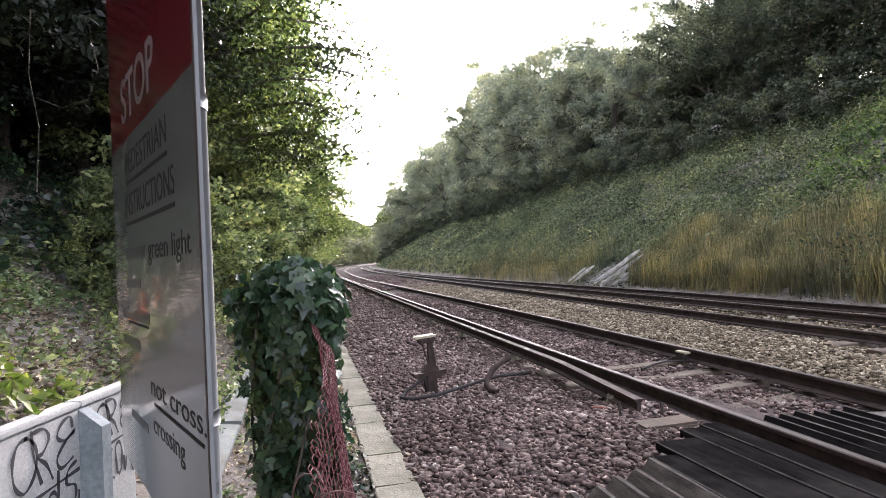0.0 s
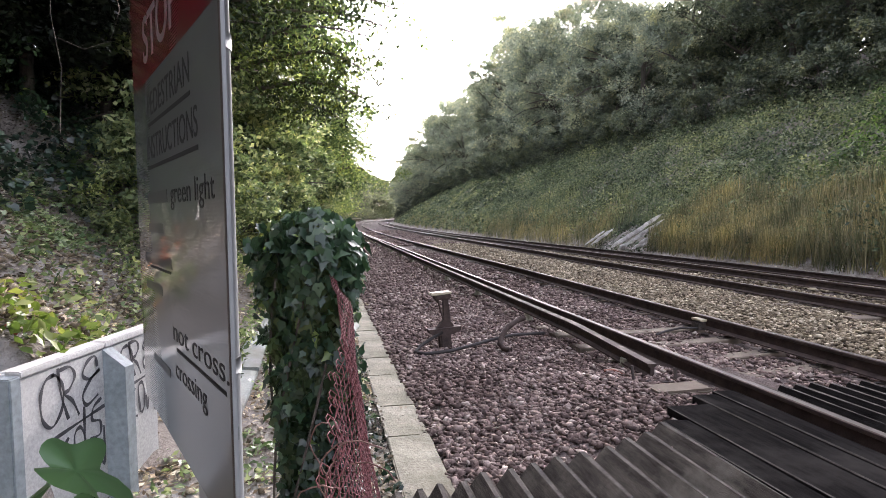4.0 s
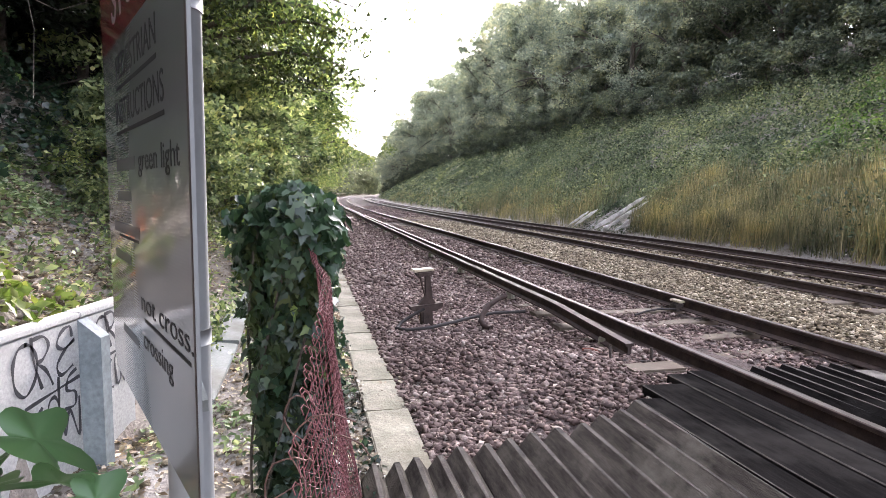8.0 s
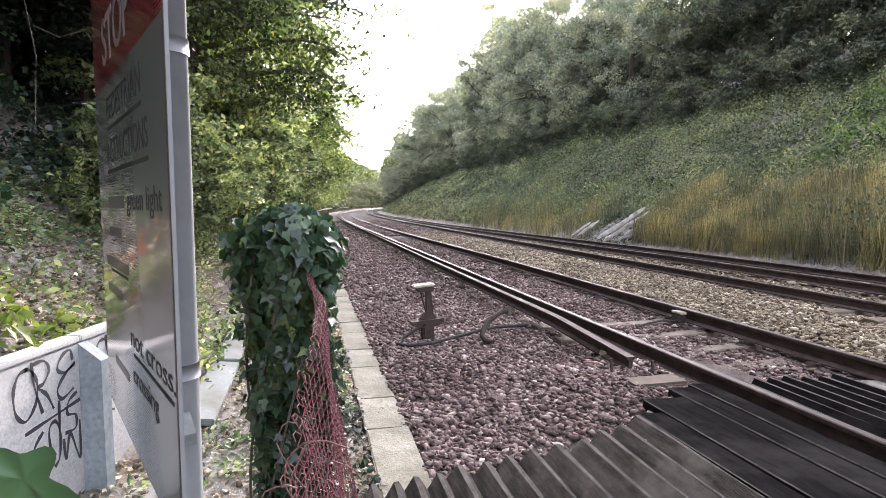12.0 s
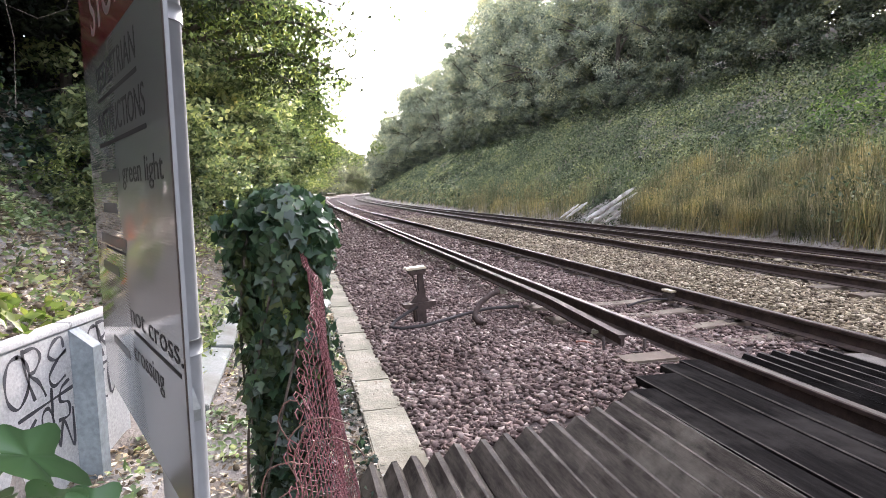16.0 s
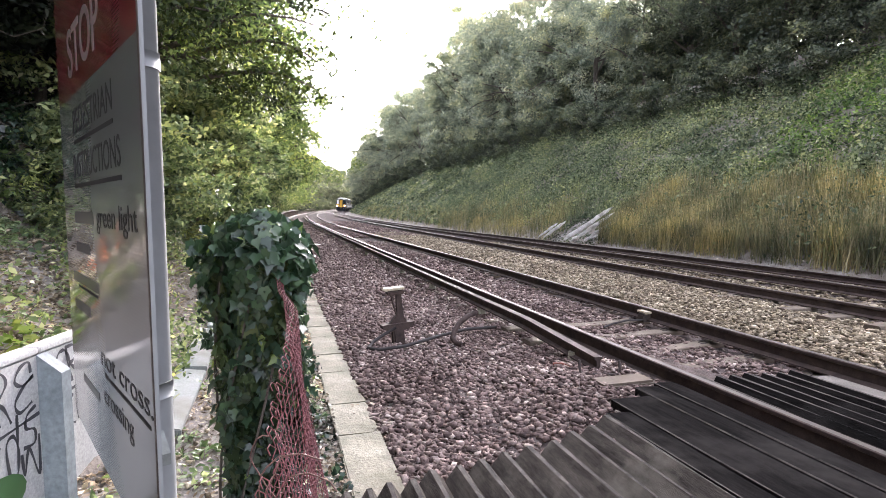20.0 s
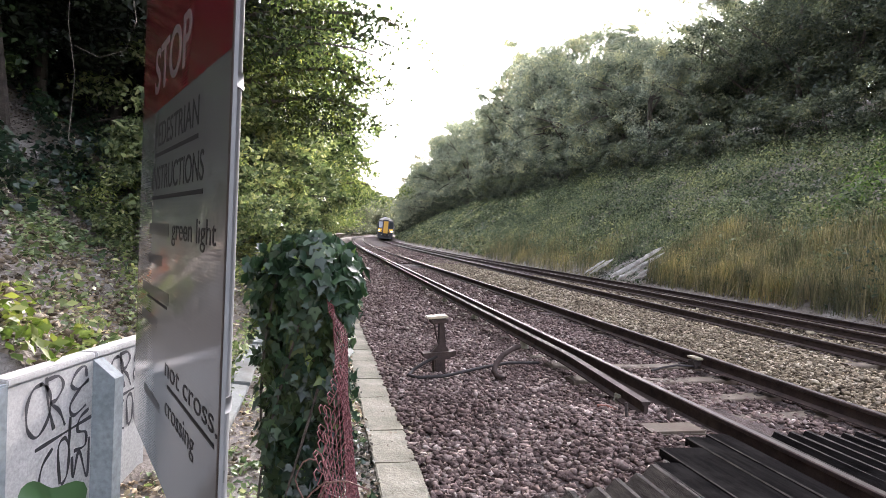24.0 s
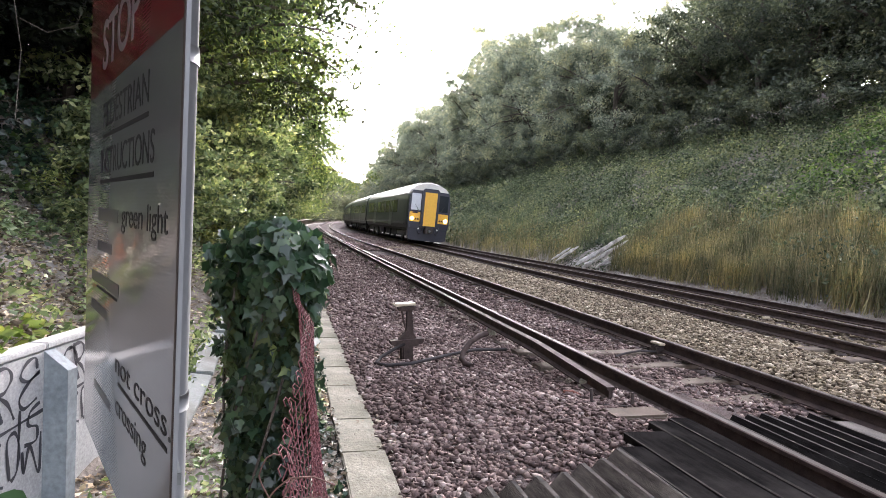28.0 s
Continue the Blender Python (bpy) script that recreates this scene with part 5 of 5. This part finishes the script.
# Leaves added over the pale ground to darken the gaps between slabs.
growth("low_weeds", 2600, 7.5, 9.6, 19.3, 24.2, 0.10, M_LEAF_DARK, 49, "dark leaves added to darken the gaps between the chalk slabs", "leaf", (0.0, 0.07), 0.5, over_rocks=True)
growth("leaf_litter", 6000, 7.3, 8.6, 3, 45, 0.07, M_LITTER, 43, "dead stalks and pale stones below the reeds", "leaf", (0.0, 0.04), 0.6, category="leaf litter")
ballast("bank_stones", -6.4, -4.7, 2.4, 9, 170, 0.05, M_STONE_PALE, 44, "pale chalky stones among the dead leaves")
ballast("bank_stones", -4.5, -2.95, 2.4, 9, 60, 0.04, M_STONE_PALE, 45, "pale chalky stones beside the kerb")
growth("weeds", 1300, -5.2, -4.62, 2.0, 5.2, 0.085, M_WEED, 9, "bright yellow green weeds behind the wall", "leaf", (0.02, 0.2), 0.3, patch=0.9)
growth("weeds", 520, -5.8, -4.62, 2.2, 5.6, 0.06, M_REDWEED, 10, "reddened weeds behind the wall", "leaf", (0.02, 0.12), 0.3, patch=1.2)
growth("leaf_litter", 5200, -4.5, -2.95, 2.0, 9, 0.05, M_LITTER, 12, "dead leaves and stones beside the kerb", "leaf", (0.0, 0.03), 0.7, category="leaf litter")
growth("leaf_litter", 2600, -3.3, -2.9, 3.2, 9, 0.045, M_LITTER, 48, "pale dead leaves caught along the kerb", "leaf", (0.0, 0.09), 0.6, category="leaf litter")
growth("leaf_litter", 1900, -3.05, -2.5, 2.8, 12, 0.045, M_LITTER, 15, "dead leaves fallen on the edging kerb", "leaf", (0.03, 0.05), 0.85, category="leaf litter")
growth("low_hedge", 5200, -5.8, -4.1, 5.6, 11, 0.075, M_LEAF_HEDGE, 47, "pale leafy growth at the foot of the bank", "leaf", (0.0, 0.6), 0.2, patch=0.8)
growth("low_weeds", 6500, -4.4, -2.95, 2.2, 12, 0.06, M_GROUNDIVY, 13, "small weeds beside the kerb", "leaf", (0.0, 0.1), 0.4, patch=1.0)
growth("bank_herbs", 9000, -5.6, -3.3, 10, 60, 0.13, M_HERB, 14, "low growth at the foot of the sunlit bank", "leaf", (0.0, 0.35), 0.3)

# ---- chalk outcrop ----


def rock(centre, size, turn, seed):
    bm = bmesh.new()
    bmesh.ops.create_icosphere(bm, subdivisions=4, radius=1)
    sx, sy, sz = size
    for v in bm.verts:
        p = v.co.copy()
        q = Vector((p.x * sx, p.y * sy, p.z * sz))
        k = 1 + 0.6 * noise.noise(q * 4.5 + Vector((seed, 0, 0))) + 0.4 * noise.noise(q * 13 + Vector((0, seed, 0)))
        v.co = Vector((q.x * (1 + 0.2 * noise.noise(p * 3 + Vector((0, 0, seed)))), q.y * k, q.z * k))
        v.co.z = round(v.co.z / (0.3 * sz)) * 0.3 * sz * 0.6 + v.co.z * 0.4
    ob = part("chalk_rock", bm, M_CHALK)
    ob.matrix_basis = pose(*centre, *turn)
    return tagged(ob, "pale chalk slab sticking out of the bank", "rock", "chalk rocks")


AXIS = Vector((1.3, -1.1, 1.15)).to_track_quat("X", "Z").to_euler()
ROCK_TURN = tuple(math.degrees(q) for q in AXIS)
for k, (x, y, z, ln, w) in enumerate(((6.30, 20.95, 0.72, 1.10, 0.10), (6.52, 21.0, 0.62, 0.95, 0.085), (6.72, 21.1, 0.42, 0.7, 0.08), (6.95, 20.9, 0.30, 0.35, 0.12), (5.85, 21.5, 0.32, 0.45, 0.09), (5.55, 23.0, 0.45, 0.60, 0.08), (5.30, 23.2, 0.40, 0.5, 0.07), (7.3, 20.7, 0.42, 0.22, 0.12), (6.6, 21.5, 0.12, 0.3, 0.12), (7.05, 20.55, 0.12, 0.2, 0.16), (7.5, 20.3, 0.05, 0.16, 0.14), (6.75, 20.7, 0.08, 0.18, 0.15), (6.05, 21.9, 0.08, 0.22, 0.13))):
    rock((x, y, z), (ln, w * 0.62, w * 0.7), ROCK_TURN, k * 3.1)

# ---- hanging stems over the shaded bank ----
for k, pts in enumerate(([(-3.10, 4.2, 3.4), (-3.13, 4.2, 2.9), (-3.08, 4.22, 2.5), (-3.10, 4.2, 2.0)], [(-2.72, 4.3, 3.3), (-2.66, 4.3, 2.95), (-2.74, 4.3, 2.72), (-2.95, 4.3, 2.66), (-3.15, 4.3, 2.75)])):
    vine = part("hanging_stem", tube([Vector(p) for p in pts], 0.003, 6), M_BARK, None, "", True)
    tagged(vine, "bare stem hanging from the trees over the bank", "stem", "hanging stems")

# ---- the train ----
M_BLUE = plain("dark_blue_paint", (0.006, 0.007, 0.018), 0.35, coat=0.1)
M_SIDE = plain("dark_green_blue_paint", (0.010, 0.015, 0.020), 0.4, spec=0.3, coat=0.05)
M_ROOF = plain("pale_grey_roof", (0.34, 0.335, 0.32), 0.6)
M_CREAM = plain("pale_cab_band", (0.62, 0.59, 0.52), 0.45)
M_YELLOW = plain("warning_yellow", (0.78, 0.42, 0.03), 0.4, coat=0.3)
M_TGLASS = plain("dark_cab_glass", (0.010, 0.014, 0.017), 0.22, spec=0.25)
M_BLIND = plain("pale_cab_blind", (0.55, 0.57, 0.58), 0.5)
M_UNDER = plain("dark_underframe", (0.02, 0.019, 0.019), 0.8)
M_LAMP = plain("headlight_glow", (0.9, 0.85, 0.75), 0.3, emit=(1.0, 0.86, 0.66), power=4.0)
M_DOORPALE = plain("grey_green_door", (0.035, 0.048, 0.05), 0.35, coat=0.2)
W, ZB, ZT = 1.44, 0.95, 4.05
SECTION = [(-1.30, ZB), (-W, 1.35), (-W, 2.8), (-1.39, 3.2), (-1.24, 3.52), (-0.98, 3.78), (-0.55, 3.97), (0, ZT), (0.55, 3.97), (0.98, 3.78), (1.24, 3.52), (1.39, 3.2), (W, 2.8), (W, 1.35), (1.30, ZB)]


def car(front, label):
    """A coach with its middle over the origin, its nose towards +y."""
    root = tagged(new("train_car"), label, "train", "cars of the train")
    half = 10.0
    bm = bmesh.new()
    st = [(-half, 1.0), (half - 1.1, 1.0), (half - 0.35, 0.985), (half, 0.95)] if front else [(-half, 1.0), (half, 1.0)]
    rings = [[bm.verts.new((x * k, y, ZB + (z - ZB) * (1 - (1 - k) * 0.9))) for x, z in SECTION] for y, k in st]
    n = len(SECTION)
    for a, b in zip(rings, rings[1:]):
        for k in range(n):
            fc = bm.faces.new((a[k], a[(k + 1) % n], b[(k + 1) % n], b[k]))
            if 6 <= k <= 7:
                fc.material_index = 1
    bm.faces.new(rings[0])
    bm.faces.new(rings[-1])
    bmesh.ops.recalc_face_normals(bm, faces=bm.faces)
    part("body", bm, [M_SIDE, M_ROOF], root, "dark painted body with a pale roof")
    for sx in (-1, 1):
        for i, y in enumerate((-7.9, -5.9, -2.2, 0.0, 2.2, 5.6) if front else (-7.9, -5.9, -2.2, 0, 2.2, 5.9, 7.9)):
            part("window", box(0.03, 1.75, 0.86, (sx * (W + 0.004), y, 2.42), 0.01), M_TGLASS, root, "dark side window")
        for y in (-4.1, 4.0):
            d = part("door", box(0.03, 1.35, 2.0, (sx * (W + 0.006), y, 2.05), 0.012), M_DOORPALE, root, "sliding passenger doors")
            for q in (-0.33, 0.33):
                g = part("door_window", box(0.02, 0.44, 0.85, (sx * (W + 0.016), y + q, 2.42), 0.01), M_TGLASS, d)
        part("sill_band", box(0.02, 19.0, 0.10, (sx * (W + 0.002), -0.4, 1.22), 0.004), M_BLUE, root)
    for y in (-4.6, -1.4, 1.7, 4.2):
        part("equipment_box", box(2.3, 1.9, 0.55, (0, y, 0.66), 0.03), M_UNDER, root)
    for y in (-7.1, 7.1):
        bg = part("bogie", box(2.35, 2.9, 0.30, (0, y, 0.60), 0.03), M_UNDER, root)
        for dy in (-1.3, 1.3):
            for sx in (-1, 1):
                bm = bmesh.new()
                bmesh.ops.create_cone(bm, cap_ends=True, segments=24, radius1=0.42, radius2=0.40, depth=0.12, matrix=pose(sx * 0.76, y + dy, 0.42, 0, 90, 0))
                part("wheel", bm, M_UNDER, bg)
    part("solebar", box(2.5, 19.2, 0.16, (0, -0.1, 0.88), 0.01), M_UNDER, root)
    part("gangway", box(1.2, 0.7, 2.3, (0, -half - 0.25, 2.2), 0.03), M_UNDER, root)
    if not front:
        return root
    yf = half
    part("cab_front", prism([(-1.30, 1.02), (-1.36, 1.6), (-1.36, 2.75), (-1.29, 3.12), (-1.185, 3.42), (1.185, 3.42), (1.29, 3.12), (1.36, 2.75), (1.36, 1.6), (1.30, 1.02)], 0.05, m=pose(0, yf - 0.01, 0)), M_BLUE, root, "dark blue cab front")
    part("cab_brow", prism([(-1.185, 3.42), (-1.17, 3.46), (-0.93, 3.68), (-0.52, 3.85), (0, 3.91), (0.52, 3.85), (0.93, 3.68), (1.17, 3.46), (1.185, 3.42)], 0.05, m=pose(0, yf - 0.01, 0)), M_CREAM, root, "pale band above the cab windows")
    part("gangway_surround", prism([(-0.56, 1.15), (-0.56, 3.42), (-0.42, 3.56), (0.42, 3.56), (0.56, 3.42), (0.56, 1.15)], 0.24, m=pose(0, yf + 0.0, 0)), M_BLUE, root, "dark blue gangway surround")
    part("gangway_door", prism([(-0.40, 1.18), (-0.40, 3.32), (0.40, 3.32), (0.40, 1.18)], 0.03, m=pose(0, yf + 0.235, 0)), M_YELLOW, root, "yellow gangway door")
    for sx in (-1, 1):
        part("windscreen", box(0.62, 0.03, 1.06, (sx * 0.90, yf + 0.045, 2.68), 0.012), M_TGLASS if sx < 0 else M_BLIND, root, "cab windscreen")
        pn = part("lamp_panel", box(0.70, 0.05, 0.62, (sx * 0.92, yf + 0.05, 1.72), 0.03), M_YELLOW, root, "yellow lamp panel")
        for dx, dz, r, mt in ((0.18, -0.12, 0.10, M_LAMP), (-0.05, -0.14, 0.06, M_TGLASS), (-0.2, -0.14, 0.06, M_TGLASS)):
            bm = bmesh.new()
            bmesh.ops.create_cone(bm, cap_ends=True, segments=20, radius1=r, radius2=r * 0.9, depth=0.05, matrix=pose(sx * (0.92 + dx), yf + 0.085, 1.72 + dz, 90, 0, 0))
            part("headlight" if mt is M_LAMP else "lamp", bm, mt, pn)
        part("corner_step", box(0.5, 0.1, 0.3, (sx * 0.95, yf + 0.03, 1.14), 0.03), M_BLUE, root)
    part("valance", prism([(-1.25, 0.3), (-1.3, 1.04), (1.3, 1.04), (1.25, 0.3), (0.9, 0.22), (-0.9, 0.22)], 0.25, m=pose(0, yf - 0.3, 0)), M_BLUE, root)
    for sx in (-1, 1):
        wp = part("wiper", tube([(sx * 0.72, yf + 0.07, 2.15), (sx * 0.95, yf + 0.075, 2.5)], 0.012, 6), M_UNDER, root, "dark wiper")
        part("jumper_cable", tube([(sx * 0.35, yf + 0.08, 1.05), (sx * 0.42, yf + 0.2, 0.8), (sx * 0.55, yf + 0.15, 0.62), (sx * 0.68, yf + 0.06, 0.85)], 0.03, 8), M_UNDER, root, "black jumper cable", True)
        part("handrail", tube([(sx * 1.33, yf - 0.25, 1.3), (sx * 1.38, yf - 0.2, 1.5), (sx * 1.38, yf - 0.2, 2.6)], 0.018, 6), M_CREAM, root, "pale handrail")
        part("marker_lamp", box(0.10, 0.04, 0.10, (sx * 0.62, yf + 0.05, 0.98), 0.02), M_CREAM, root)
    part("number_bar", box(0.34, 0.01, 0.07, (0.92, yf + 0.08, 1.99), 0.0), M_INK, root, "illegible dark marking")
    part("coupler", box(0.5, 0.6, 0.42, (0, yf + 0.22, 0.92), 0.04), M_IRON, root, "dark iron coupler")
    part("coupler_pin", box(0.16, 0.3, 0.16, (0, yf + 0.5, 0.86), 0.03), M_POLE, root)
    part("top_lamp", box(0.2, 0.05, 0.1, (0, yf + 0.02, 3.58), 0.02), M_BLIND, root)
    return root


CAR_LABELS = ["leading train car with a yellow cab door and lit lamps"] + ["dark liveried train car coupled behind the leading one"] * 3
cars = [car(i == 0, CAR_LABELS[i]) for i in range(4)]
TRACK2 = 5.3025


def car_pose(s_mid):
    ax, ay = on_line(TRACK2, s_mid - 7.1)
    bx, by = on_line(TRACK2, s_mid + 7.1)
    f = Vector((float(ax - bx), float(ay - by), 0)).normalized()
    c = float(cant_at(s_mid))
    side = Vector((-f.y, f.x, 0))
    up = (Vector((0, 0, 1)) - side * c).normalized()
    r = f.cross(up).normalized()
    f = up.cross(r)
    m = Matrix((r, f, up)).transposed().to_4x4()
    m.translation = Vector((float(ax + bx) / 2, float(ay + by) / 2, float(rail_z(TRACK2, s_mid))))
    return m


def front_s(t):
    return 36.0 + 16.3 * (28.0 - t)


def motions():
    for i, c in enumerate(cars):
        walk(c, [(t, car_pose(front_s(t) + 10.2 + i * 20.9)) for t in [k * 1.0 for k in range(29)]])


motions()
